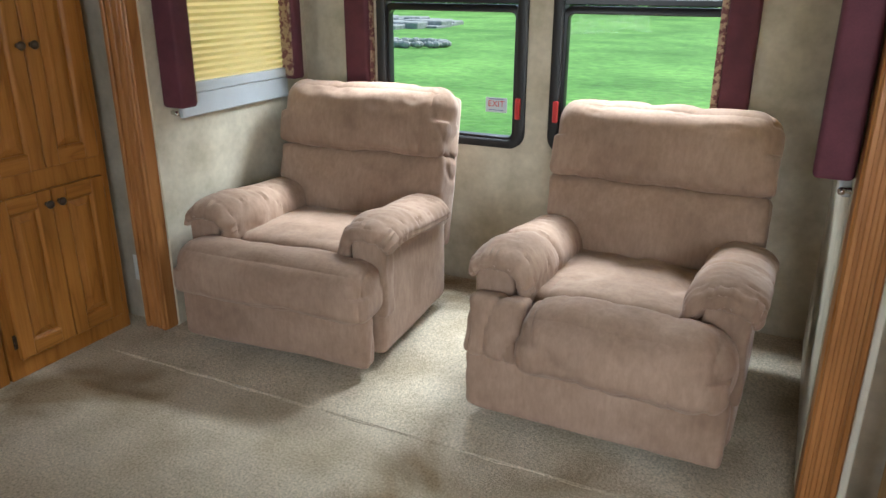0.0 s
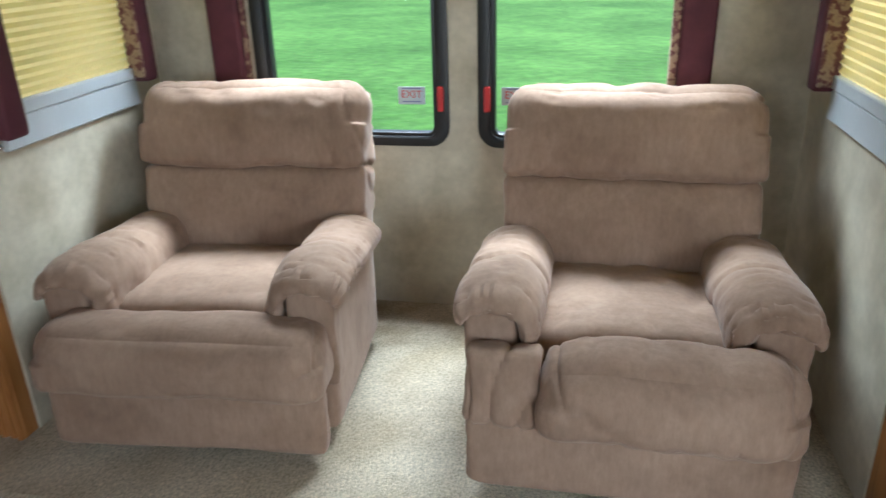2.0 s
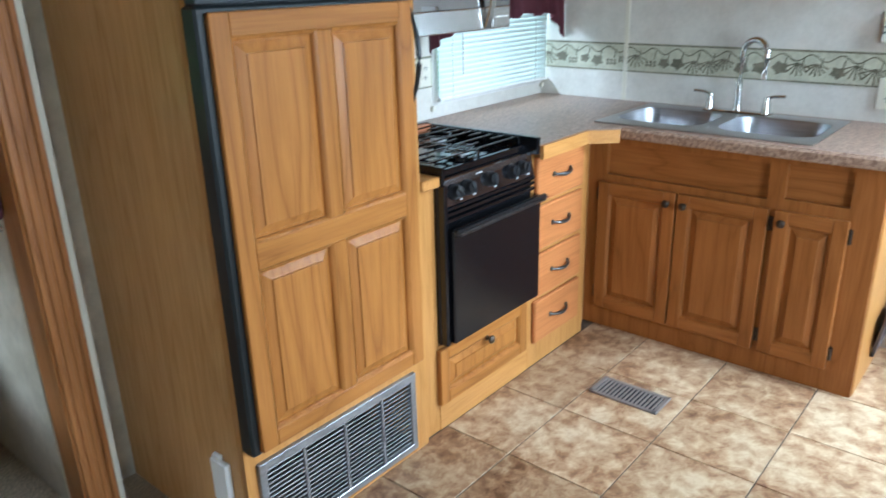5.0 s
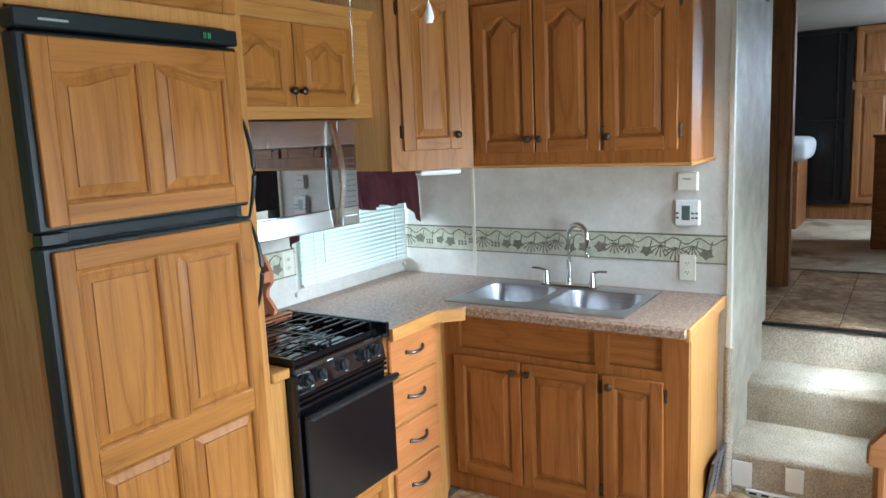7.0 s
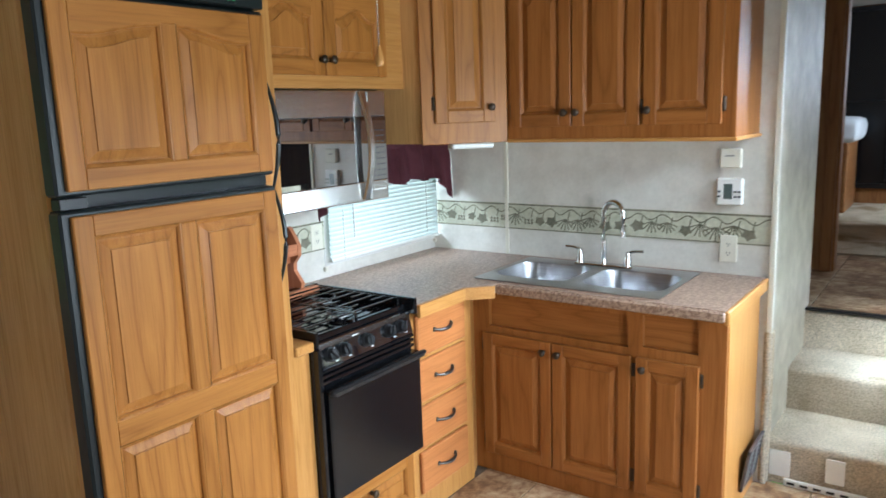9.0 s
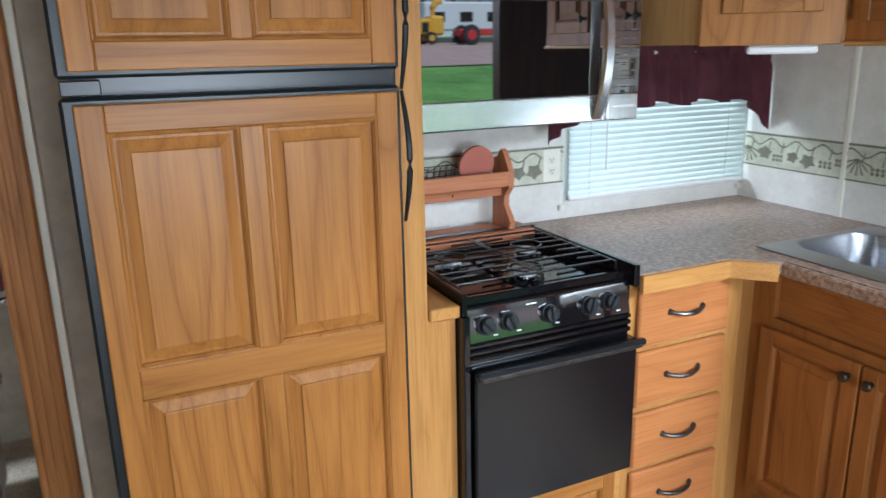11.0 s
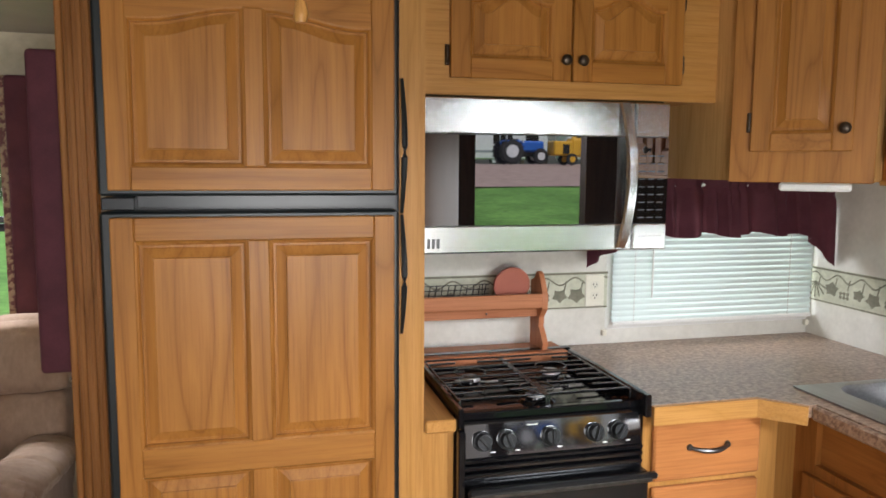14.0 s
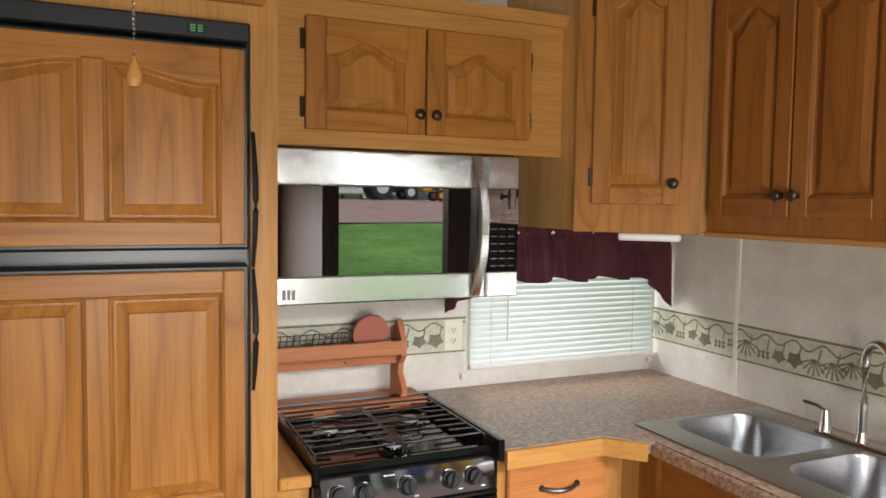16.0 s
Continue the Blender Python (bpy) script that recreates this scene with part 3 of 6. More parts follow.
def framed(name, m, w, h, cells, arch, wd, parent, t=0.02, label="", door=None):
    """A frame-and-panel door of w by h in the plane m; cells are the panel openings (u0, u1, v0, v1)."""
    axis = "x" if abs((m.to_3x3() @ Vector((1, 0, 0))).x) > 0.6 else "y"
    u_in0, u_in1 = min(c[0] for c in cells), max(c[1] for c in cells)
    cols = sorted({(c[0], c[1]) for c in cells})
    leans = {(c[0], c[1]): c[4] if len(c) > 4 else 0 for c in cells}
    rows = sorted({(c[2], c[3]) for c in cells})
    top = rows[-1][1]
    if door is None:
        bm = bmesh.new()
        box(bm, 0.002, w - 0.002, 0.002, h - 0.002, 0, t - 0.0145, 0, m)
        door = part(name, bm, wd["z"], parent, label)

    def piece(kind, u0, u1, v0, v1, d, grain, extra=()):
        bm = bmesh.new()
        box(bm, u0, u1, v0, v1, 0, d, 0.0025, m)
        for pts in extra:
            prism(bm, pts, m, d - 0.0003)
        part(kind, bm, wd[grain], door)

    piece("stile", 0, u_in0, 0, h, t, "z")
    piece("stile", u_in1, w, 0, h, t, "z")
    piece("rail", u_in0, u_in1, 0, rows[0][0], t - 0.0004, axis)
    for a, b in zip(rows, rows[1:]):
        piece("rail", u_in0, u_in1, a[1], b[0], t - 0.0004, axis)
    heads = []
    if arch:
        for c0, c1 in cols:
            lo = outline(c0, c1, 0, top, arch, 0.0, lean=leans[c0, c1])[2:]
            heads.append([(c1, top + 0.002), (c0, top + 0.002)] + list(reversed(lo)))
    piece("rail", u_in0, u_in1, top, h, t - 0.0004, axis, heads)
    for a, b in zip(cols, cols[1:]):
        for r in rows:
            piece("muntin", a[1], b[0], r[0], r[1], t - 0.0007, "z")
    for c in cells:
        raised_panel("panel", m, c[:4], arch if c[3] == top else 0.0, wd["z"], door, t, leans[c[0], c[1]])
    return door


def simple_door(m, w, h, arch, wd, parent, knob_at=None, hinges=(), stile=0.05, name="door"):
    d = framed(name, m, w, h, [(stile, w - stile, stile, h - stile)], arch, wd, parent)
    n = (m.to_3x3() @ Vector((0, 0, 1))).normalized()
    if knob_at:
        knob(m @ Vector((*knob_at, 0.02)), n, d)
    for u, v in hinges:
        hinge(m, u, v, d)
    return d


def face_frame(m, w, h, holes, wd, parent, t=0.02, name="face_frame"):
    bm = bmesh.new()
    holed(bm, 0, w, 0, h, holes, lambda a, b, c, d: box(bm, a, b, c, d, -t, 0, 0.0, m, 0))
    bmesh.ops.remove_doubles(bm, verts=bm.verts, dist=1e-5)
    return part(name, bm, wd["z"], parent, "", False)


# west cabinet beside the slide-out: tall unit with two pairs of doors, faces east
CX = -2.33
def tall_cabinet(y0, y1, label):
    t = thing("storage_cabinet", (CX - 0.28, (y0 + y1) / 2, 0), label, "cabinet", "west wall cabinets")
    part("body", boxes((-2.89, CX - 0.02, y0, y1, 0.0, 2.3)), OAK["z"], t)
    m = plane((CX, y0, 0), (0, 1, 0), (1, 0, 0))
    part("face_frame", boxes((CX - 0.02, CX, y0, y1, 0.0, 2.3), bevel=0.003), OAK["z"], t)
    w = (y1 - y0 - 0.085) / 2
    for v0, v1, arch in ((0.075, 0.655, 0.0), (0.73, 2.15, 0.0)):
        for k in (0, 1):
            u = 0.04 + k * (w + 0.005)
            mm = m @ Matrix.Translation((u, v0, 0.0))
            h = v1 - v0
            kv = h - 0.05 if v0 < 0.5 else 0.42
            simple_door(mm, w, h, arch, OAK, t, (w - 0.022 if k == 0 else 0.022, kv), [(-0.005 if k == 0 else w + 0.005, z) for z in (0.07, h - 0.07)], 0.055)
    return t


tall_cabinet(1.525, 2.055, "tall honey-oak cabinet with raised-panel doors beside the slide-out")
tall_cabinet(0.90, 1.515, "tall honey-oak cabinet with raised-panel doors on the west wall")

# refrigerator column: surround with side panel, vent grille and a cupboard on top
fs = thing("refrigerator_surround", (0.75, 1.8, 0), "honey-oak refrigerator surround with a plain veneer side panel", "cabinet")
part("side_panel", boxes((0.405, 0.418, 1.527, 2.134, 0.0, 2.40)), VENEER["z"], fs, "plain golden oak-veneer side panel")
part("side_panel", boxes((1.085, 1.097, 1.527, 2.129, 0.0, 2.40)), VENEER["z"], fs)
face = plane((0.405, 1.506, 0), (1, 0, 0), (0, -1, 0))
face_frame(face @ Matrix.Translation((0, 0, 0.0)), 0.693, 2.40, [(0.045, 0.615, 0.035, 0.285), (0.012, 0.632, 0.335, 1.945)], FRAME, fs)
# Black sheet: the shade seen through the grille is put into its colour.
part("back_panel", boxes((0.42, 1.08, 2.0, 2.02, 0.0, 2.4)), BLACK, fs, "black sheet standing for the shade behind the grille")
mtop = face @ Matrix.Translation((0.03, 1.985, 0.0))
for k in (0, 1):
    simple_door(mtop @ Matrix.Translation((k * 0.318, 0, 0)), 0.314, 0.36, 0.0, OAK, fs, (0.29 if k == 0 else 0.024, 0.03), (), 0.05)

# floor vent grille in the surround
gr = thing("vent_grille", (0.735, 1.49, 0.03), "silver louvred furnace vent grille below the refrigerator", "vent grille")
bm = bmesh.new()
gx0, gx1, gz0, gz1 = 0.437, 1.033, 0.022, 0.298
for r in ((gx0, gx1, 1.492, 1.512, gz0, gz0 + 0.024), (gx0, gx1, 1.492, 1.512, gz1 - 0.024, gz1), (gx0, gx0 + 0.024, 1.493, 1.511, gz0, gz1), (gx1 - 0.024, gx1, 1.493, 1.511, gz0, gz1)):
    box(bm, *r, bevel=0.002)
for k in (1, 2, 3):
    x = gx0 + k * (gx1 - gx0) / 4
    box(bm, x - 0.005, x + 0.005, 1.494, 1.512, gz0, gz1, 0.001)
VENTM = mottled("aluminium_grille", (0.24, 0.235, 0.23), (0.32, 0.315, 0.31), 8, 0.4, 100, 0.1, 0.0005, 0.7)
part("frame", bm, VENTM, gr)

for k in range(16):
    z = gz0 + 0.032 + k * (gz1 - gz0 - 0.064) / 15
    bm = bmesh.new()
    box(bm, gx0 + 0.02, gx1 - 0.02, -0.005, 0.005, -0.0016, 0.0016, 0.0, Matrix.Translation((0, 1.503, z)) @ Matrix.Rotation(radians(-20), 4, "X"))
    part("slat", bm, VENTM, gr, "", False)

# the refrigerator
fr = thing("refrigerator", (0.72, 1.75, 0.335), "two-door refrigerator with honey-oak door panels and black-green trim", "refrigerator")
part("body", boxes((0.42, 1.035, 1.50, 1.98, 0.34, 1.94)), BLACK, fr)
FY = 1.44


def fridge_door(z0, z1, cells, arch, label):
    d = part("door", boxes((0.400, 1.026, FY + 0.012, FY + 0.062, z0, z1), bevel=0.006), GREENBLK, fr, label)
    m = plane((0.421, FY + 0.012, z0 + 0.012), (1, 0, 0), (0, -1, 0))
    w, h = 0.592, z1 - z0 - 0.024
    framed("wood_front", m, w, h, cells(w, h), arch, OAK, fr, 0.016, "", d)
    return d


# the panels of one door are cut in two rows below, in one row with an arched head above
low = fridge_door(0.358, 1.408, lambda w, h: [(a, b, c, e) for a, b in ((0.047, 0.273), (0.319, 0.546)) for c, e in ((0.045, 0.466), (0.530, 0.976))], 0.0, "tall lower door with four oak panels")
upp = fridge_door(1.440, 1.885, lambda w, h: [(0.045, 0.273, 0.05, 0.378, 1), (0.314, 0.541, 0.05, 0.378, -1)], 0.030, "upper freezer door with two arched oak panels")
part("top_panel", boxes((0.400, 1.026, FY + 0.005, 1.50, 1.890, 1.932), bevel=0.004), GREENBLK, fr, "black control strip with a small display")
part("display", boxes((0.898, 0.934, FY + 0.002, FY + 0.006, 1.899, 1.921), bevel=0.001), BLACK, fr, "small dark display window")
LED = plain("green_digit", (0.10, 0.42, 0.16), 0.4)
for k in (0, 1):
    bm = bmesh.new()
    for r in ((0, 0.009, 0, 0.0022), (0, 0.009, 0.006, 0.0082), (0, 0.009, 0.012, 0.0142), (0, 0.002, 0.001, 0.013), (0.007, 0.009, 0.001, 0.013)):
        box(bm, 0.903 + k * 0.015 + r[0], 0.903 + k * 0.015 + r[1], FY + 0.0008, FY + 0.0022, 1.903 + r[2], 1.903 + r[3])
    part("display_digit", bm, LED, fr, "green lit figure", False)
part("badge", boxes((0.455, 0.525, FY + 0.003, FY + 0.0055, 1.907, 1.912)), GREYB, fr, "small grey badge bar")
for z0, z1, nm in ((1.40, 1.70, 0), (1.12, 1.395, 1)):
    bm = bmesh.new()
    tube(bm, [(1.036, FY + 0.03 - 0.035 * math.sin(math.pi * i / 12), z0 + (z1 - z0) * i / 12) for i in range(13)], lambda s: 0.004 + 0.003 * math.sin(math.pi * s), 8)
    part("handle", bm, GREENBLK, fr, "long bowed black edge handle")
bm = boxes((0.405, 0.47, FY + 0.012, FY + 0.05, 1.411, 1.437), bevel=0.002)
part("hinge", bm, BLACK, fr)

# cable cover on the side panel
cc = thing("cable_cover", (0.403, 1.605, 0.2), "white plastic cable cover on the refrigerator side panel", "cover plate")
part("cover", boxes((0.388, 0.405, 1.569, 1.641, 0.10, 0.29), bevel=0.004), WHITE, cc)
part("clip", boxes((0.392, 0.405, 1.60, 1.632, 0.288, 0.305), bevel=0.003), WHITE, cc)

# cabinet over the microwave
SY = 1.785
oc = thing("upper_cabinet", (1.57, 1.95, 1.70), "honey-oak cabinet with two arched doors above the microwave", "cabinet", "kitchen upper cabinets")
part("body", boxes((1.10, 2.045, SY, 2.128, 1.705, 2.10)), FRAME["x"], oc)
m = plane((1.10, SY, 1.695), (1, 0, 0), (0, -1, 0))
part("face_frame", boxes((1.10, 2.055, SY - 0.02, SY, 1.697, 2.105), bevel=0.002), FRAME["x"], oc)
bm = bmesh.new()
prism(bm, [(0, 0), (0.012, 0), (0.03, 0.022), (0.034, 0.032), (0, 0.032)], plane((1.10, SY - 0.02, 2.095), (0, -1, 0), (1, 0, 0)), 0.975)
part("crown", bm, FRAME["x"], oc, "", False)
m = plane((0, SY - 0.02, 0), (1, 0, 0), (0, -1, 0))
for x0, x1, ku, hu in ((1.222, 1.566, -0.022, -0.006), (1.572, 1.912, 0.022, 0.346)):
    d = simple_door(m @ Matrix.Translation((x0, 1.742, 0)), x1 - x0, 0.30, 0.04, OAK, oc, (ku if ku > 0 else x1 - x0 + ku, 0.055), [(hu, 0.06), (hu, 0.24)], 0.055)

# diagonal corner cabinet
P0, P1 = Vector((2.035, 1.68)), Vector((2.30, 1.435))
kc = thing("corner_cabinet", (2.4, 1.85, 1.47), "honey-oak diagonal corner cabinet with one arched door", "cabinet", "kitchen upper cabinets")
bm = bmesh.new()
flat = Matrix.Translation((0, 0, 1.472))
prism(bm, [tuple(P0), tuple(P1), (2.34, 1.455), (2.714, 1.455), (2.714, 2.128), (2.035, 2.128)], flat, 0.80)
part("body", bm, VENEER["z"], kc, "", False)
n = Vector((P0.y - P1.y, P1.x - P0.x, 0)).normalized() * -1
u = Vector((P1.x - P0.x, P1.y - P0.y, 0))
wd_ = u.length
m = plane((P0.x, P0.y, 1.468), u, n)
bm = bmesh.new()
box(bm, 0, wd_, 0, 0.80, -0.002, 0.02, 0.002, m)
part("face_frame", bm, OAK["z"], kc)
bm = bmesh.new()
for row in ((-0.01, wd_ + 0.01, 0.78, 0.80), (-0.02, wd_ + 0.02, 0.80, 0.83)):
    box(bm, *row, -0.002, 0.03 + (row[2] - 0.78), 0.003, m)
part("crown", bm, FRAME["x"], kc)
simple_door(m @ Matrix.Translation((0.055, 0.085, 0.02)), wd_ - 0.11, 0.66, 0.04, OAK, kc, (wd_ - 0.13, 0.06), [(-0.006, 0.08), (-0.006, 0.58)], 0.05)
bm = bmesh.new()
for r in ((0.13, wd_ - 0.05, -0.024, 0.0),):
    box(bm, r[0], r[1], r[2], r[3], -0.10, -0.01, 0.006, m)
ul = single("under_cabinet_light", bm, WHITE, "white plastic under-cabinet light below the corner cabinet", "light")

# upper cabinet over the sink
SX = 2.36
sc = thing("upper_cabinet", (2.54, 0.97, 1.47), "honey-oak cabinet with three arched doors above the sink", "cabinet", "kitchen upper cabinets")
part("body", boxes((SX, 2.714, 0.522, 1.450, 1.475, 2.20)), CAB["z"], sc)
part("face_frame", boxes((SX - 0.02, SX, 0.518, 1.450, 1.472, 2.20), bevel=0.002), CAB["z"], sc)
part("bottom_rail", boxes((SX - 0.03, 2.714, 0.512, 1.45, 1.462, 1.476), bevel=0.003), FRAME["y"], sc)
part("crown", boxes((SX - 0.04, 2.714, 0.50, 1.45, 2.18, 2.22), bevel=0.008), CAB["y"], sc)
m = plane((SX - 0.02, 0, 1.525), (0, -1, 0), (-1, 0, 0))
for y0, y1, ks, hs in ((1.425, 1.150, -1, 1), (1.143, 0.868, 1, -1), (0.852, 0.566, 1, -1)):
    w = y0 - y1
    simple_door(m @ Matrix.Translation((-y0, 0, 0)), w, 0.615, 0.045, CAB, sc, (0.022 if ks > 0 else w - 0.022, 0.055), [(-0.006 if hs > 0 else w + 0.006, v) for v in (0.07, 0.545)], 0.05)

# base cabinet under the sink
bc = thing("sink_base_cabinet", (2.45, 1.0, 0), "honey-oak sink base cabinet with three doors and a scuffed toe board", "cabinet", "kitchen base cabinets")
BX = 2.222
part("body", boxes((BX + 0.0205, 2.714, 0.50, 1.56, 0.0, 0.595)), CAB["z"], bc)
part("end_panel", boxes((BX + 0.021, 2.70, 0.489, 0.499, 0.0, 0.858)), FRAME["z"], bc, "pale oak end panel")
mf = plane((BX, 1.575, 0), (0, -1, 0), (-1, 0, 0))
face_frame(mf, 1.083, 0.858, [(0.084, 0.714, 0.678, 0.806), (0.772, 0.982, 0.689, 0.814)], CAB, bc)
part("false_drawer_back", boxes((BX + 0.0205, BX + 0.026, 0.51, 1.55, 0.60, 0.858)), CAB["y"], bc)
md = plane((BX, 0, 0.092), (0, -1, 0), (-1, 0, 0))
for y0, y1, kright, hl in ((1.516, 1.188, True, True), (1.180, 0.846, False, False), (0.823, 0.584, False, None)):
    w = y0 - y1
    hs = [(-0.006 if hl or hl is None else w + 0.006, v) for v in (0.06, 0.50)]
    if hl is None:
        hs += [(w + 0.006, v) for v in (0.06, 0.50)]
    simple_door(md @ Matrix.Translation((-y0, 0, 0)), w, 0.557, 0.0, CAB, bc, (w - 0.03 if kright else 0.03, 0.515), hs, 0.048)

# drawer stack
DY = 1.52
dc = thing("drawer_cabinet", (1.9, 1.8, 0), "oak drawer cabinet with four orange-toned drawers and a chamfered corner post", "cabinet", "kitchen base cabinets")
part("body", boxes((1.700, 2.10, DY + 0.02, 2.12, 0.0, 0.70), (1.70, 2.24, DY + 0.06, 2.12, 0.0, 0.70)), FRAME["z"], dc)
part("face_frame", boxes((1.698, 2.118, DY, DY + 0.02, 0.0, 0.858), bevel=0.002), FRAME["z"], dc)
bm = bmesh.new()
prism(bm, [(2.10, DY + 0.004), (2.222, 1.572), (2.222, 1.62), (2.10, 1.62)], Matrix.Identity(4), 0.857)
part("corner_post", bm, FRAME["z"], dc)
for z0, z1 in ((0.672, 0.842), (0.487, 0.655), (0.297, 0.468), (0.105, 0.280)):
    d = part("drawer", boxes((1.722, 2.048, DY - 0.02, DY, z0, z1), bevel=0.005), RED["x"], dc, "orange-stained drawer front")
    bm = bmesh.new()
    zc = (z0 + z1) / 2 + 0.005
    tube(bm, [(1.885 + (i / 12 - 0.5) * 0.115, DY - 0.022 - 0.022 * math.sin(math.pi * i / 12) ** 0.6, zc - 0.006 * math.sin(math.pi * i / 12)) for i in range(13)], lambda s: 0.0045 + 0.0025 * math.sin(math.pi * s), 8)
    for s in (-1, 1):
        cyl(bm, (1.885 + s * 0.0575, DY - 0.019, zc), (1.885 + s * 0.0575, DY - 0.026, zc), 0.010, 0.008, 12)
    part("handle", bm, PEWTER, d, "antique pewter bow handle")

# narrow filler and drawer round the stove
fc = thing("stove_base_cabinet", (1.4, 1.8, 0), "oak stove base with a raised-panel bottom drawer", "cabinet", "kitchen base cabinets")
part("filler", boxes((1.100, 1.178, DY + 0.002, 2.1, 0.0, 0.858), bevel=0.002), FRAME["z"], fc)
part("filler_top", boxes((1.100, 1.178, DY - 0.025, 2.12, 0.86, 0.892), bevel=0.004), FRAME["y"], fc)
part("body", boxes((1.178, 1.698, DY, 2.1, 0.0, 0.318)), FRAME["x"], fc)
mm = plane((1.165, DY, 0.105), (1, 0, 0), (0, -1, 0))
simple_door(mm, 0.50, 0.205, 0.0, OAK, fc, (0.25, 0.155), (), 0.042, "drawer")

# countertop with a chamfered inside corner
CT = 0.895
ct = thing("countertop", (2.3, 1.5, CT - 0.035), "brown speckled laminate countertop with an oak front edge", "countertop")
bm = bmesh.new()
lay = Matrix.Translation((0, 0, CT - 0.034))
sink_hole = (2.215, 2.64, 0.735, 1.515)
prism(bm, [(1.697, 1.478), (2.01, 1.478), (2.095, 1.385), (2.12, 1.385), (2.215, 1.40), (2.215, 1.515), (2.64, 1.515), (2.714, 1.515), (2.714, 2.128), (1.697, 2.128)], lay, 0.034)
box(bm, 2.122, 2.215, 0.478, 1.3855, CT - 0.034, CT)
box(bm, 2.215, 2.64, 0.478, 0.735, CT - 0.034, CT)
box(bm, 2.64, 2.714, 0.478, 1.515, CT - 0.034, CT)
prism(bm, [(2.12, 1.385), (2.2155, 1.3849), (2.2155, 1.401)], lay, 0.034)
part("top", bm, LAMINATE, ct, "", False)
part("back_strip", boxes((1.178, 1.696, 2.02, 2.128, CT - 0.034, CT - 0.004)), LAMINATE, ct)
bm = bmesh.new()
edge = [(1.697, 1.478), (2.01, 1.478), (2.098, 1.385)]
for a, b in zip(edge, edge[1:]):
    d = (Vector(b) - Vector(a)).normalized()
    q = Vector((d.y, -d.x)) * 0.014
    prism(bm, [a, b, (b[0] + q.x, b[1] + q.y), (a[0] + q.x, a[1] + q.y)], Matrix.Translation((0, 0, CT - 0.052)), 0.050)
part("edge_band", bm, FRAME["x"], ct, "oak front edge")
part("edge_band", boxes((2.105, 2.121, 0.474, 1.385, CT - 0.040, CT - 0.0015), bevel=0.006), LAMINATE, ct)
part("edge_band", boxes((2.121, 2.71, 0.462, 0.479, CT - 0.052, CT - 0.0015), bevel=0.004), FRAME["x"], ct)

# ---- recliners ----


def pillow(size, at, r, crown=(0, 0, 0), rot=None, n=12, wrinkle=0.004, seed=0, shape=None, low=None, high=None, pleat=0.0):
    """A soft rounded block with a crowned surface and creases."""
    bm = bmesh.new()
    bmesh.ops.create_cube(bm, size=2)
    bmesh.ops.subdivide_edges(bm, edges=bm.edges[:], cuts=n, use_grid_fill=True)
    half = Vector(size) / 2
    r = min(r, min(half) * 0.98)
    out = []
    for v in bm.verts:
        s = Vector([math.sin(c * math.pi / 2) if abs(c) < 1 else c for c in v.co])
        p = Vector(s[i] * half[i] for i in range(3))
        ra = r
        if low is not None and s.z < 0:
            ra = low
        if high is not None and s.z > 0:
            ra = high
        core = Vector(max(-half[i] + ra, min(half[i] - ra, p[i])) for i in range(3))
        d = p - core
        nrm = d.normalized() if d.length > 1e-9 else Vector((0, 0, 1))
        q = core + nrm * ra
        for i in range(3):
            if crown[i]:
                j, k = [a for a in range(3) if a != i]
                q[i] += math.copysign(1, s[i]) * crown[i] * abs(s[i]) * (1 - s[j] ** 2) * (1 - s[k] ** 2)
        f = q * 7 + Vector((seed * 3.1, seed * 1.7, seed))
        w = noise.noise(f) * wrinkle + noise.noise(f * 2.6) * wrinkle * 0.45
        ridge = 1 - abs(noise.noise(Vector((q.x * 14, q.y * 5, q.z * 5)) + Vector((seed, 0, 0))))
        w -= wrinkle * 1.3 * max(0, ridge - 0.86) / 0.14
        if pleat:
            g = q.x * 26 + 5 * noise.noise(Vector((q.x * 4, q.y * 3, seed)))
            w -= pleat * max(0.0, math.cos(g)) ** 10 * (0.5 + 0.5 * noise.noise(q * 6 + Vector((0, 0, seed)))) * 2
        q += nrm * w
        if shape:
            q = shape(q, s)
        out.append(q)
    for v, q in zip(bm.verts, out):
        v.co = q
    bmesh.ops.smooth_vert(bm, verts=bm.verts, factor=0.5, use_axis_x=True, use_axis_y=True, use_axis_z=True)
    m = Matrix.Translation(at)
    if rot is not None:
        m = m @ rot
    bmesh.ops.transform(bm, matrix=m, verts=bm.verts)
    return bm


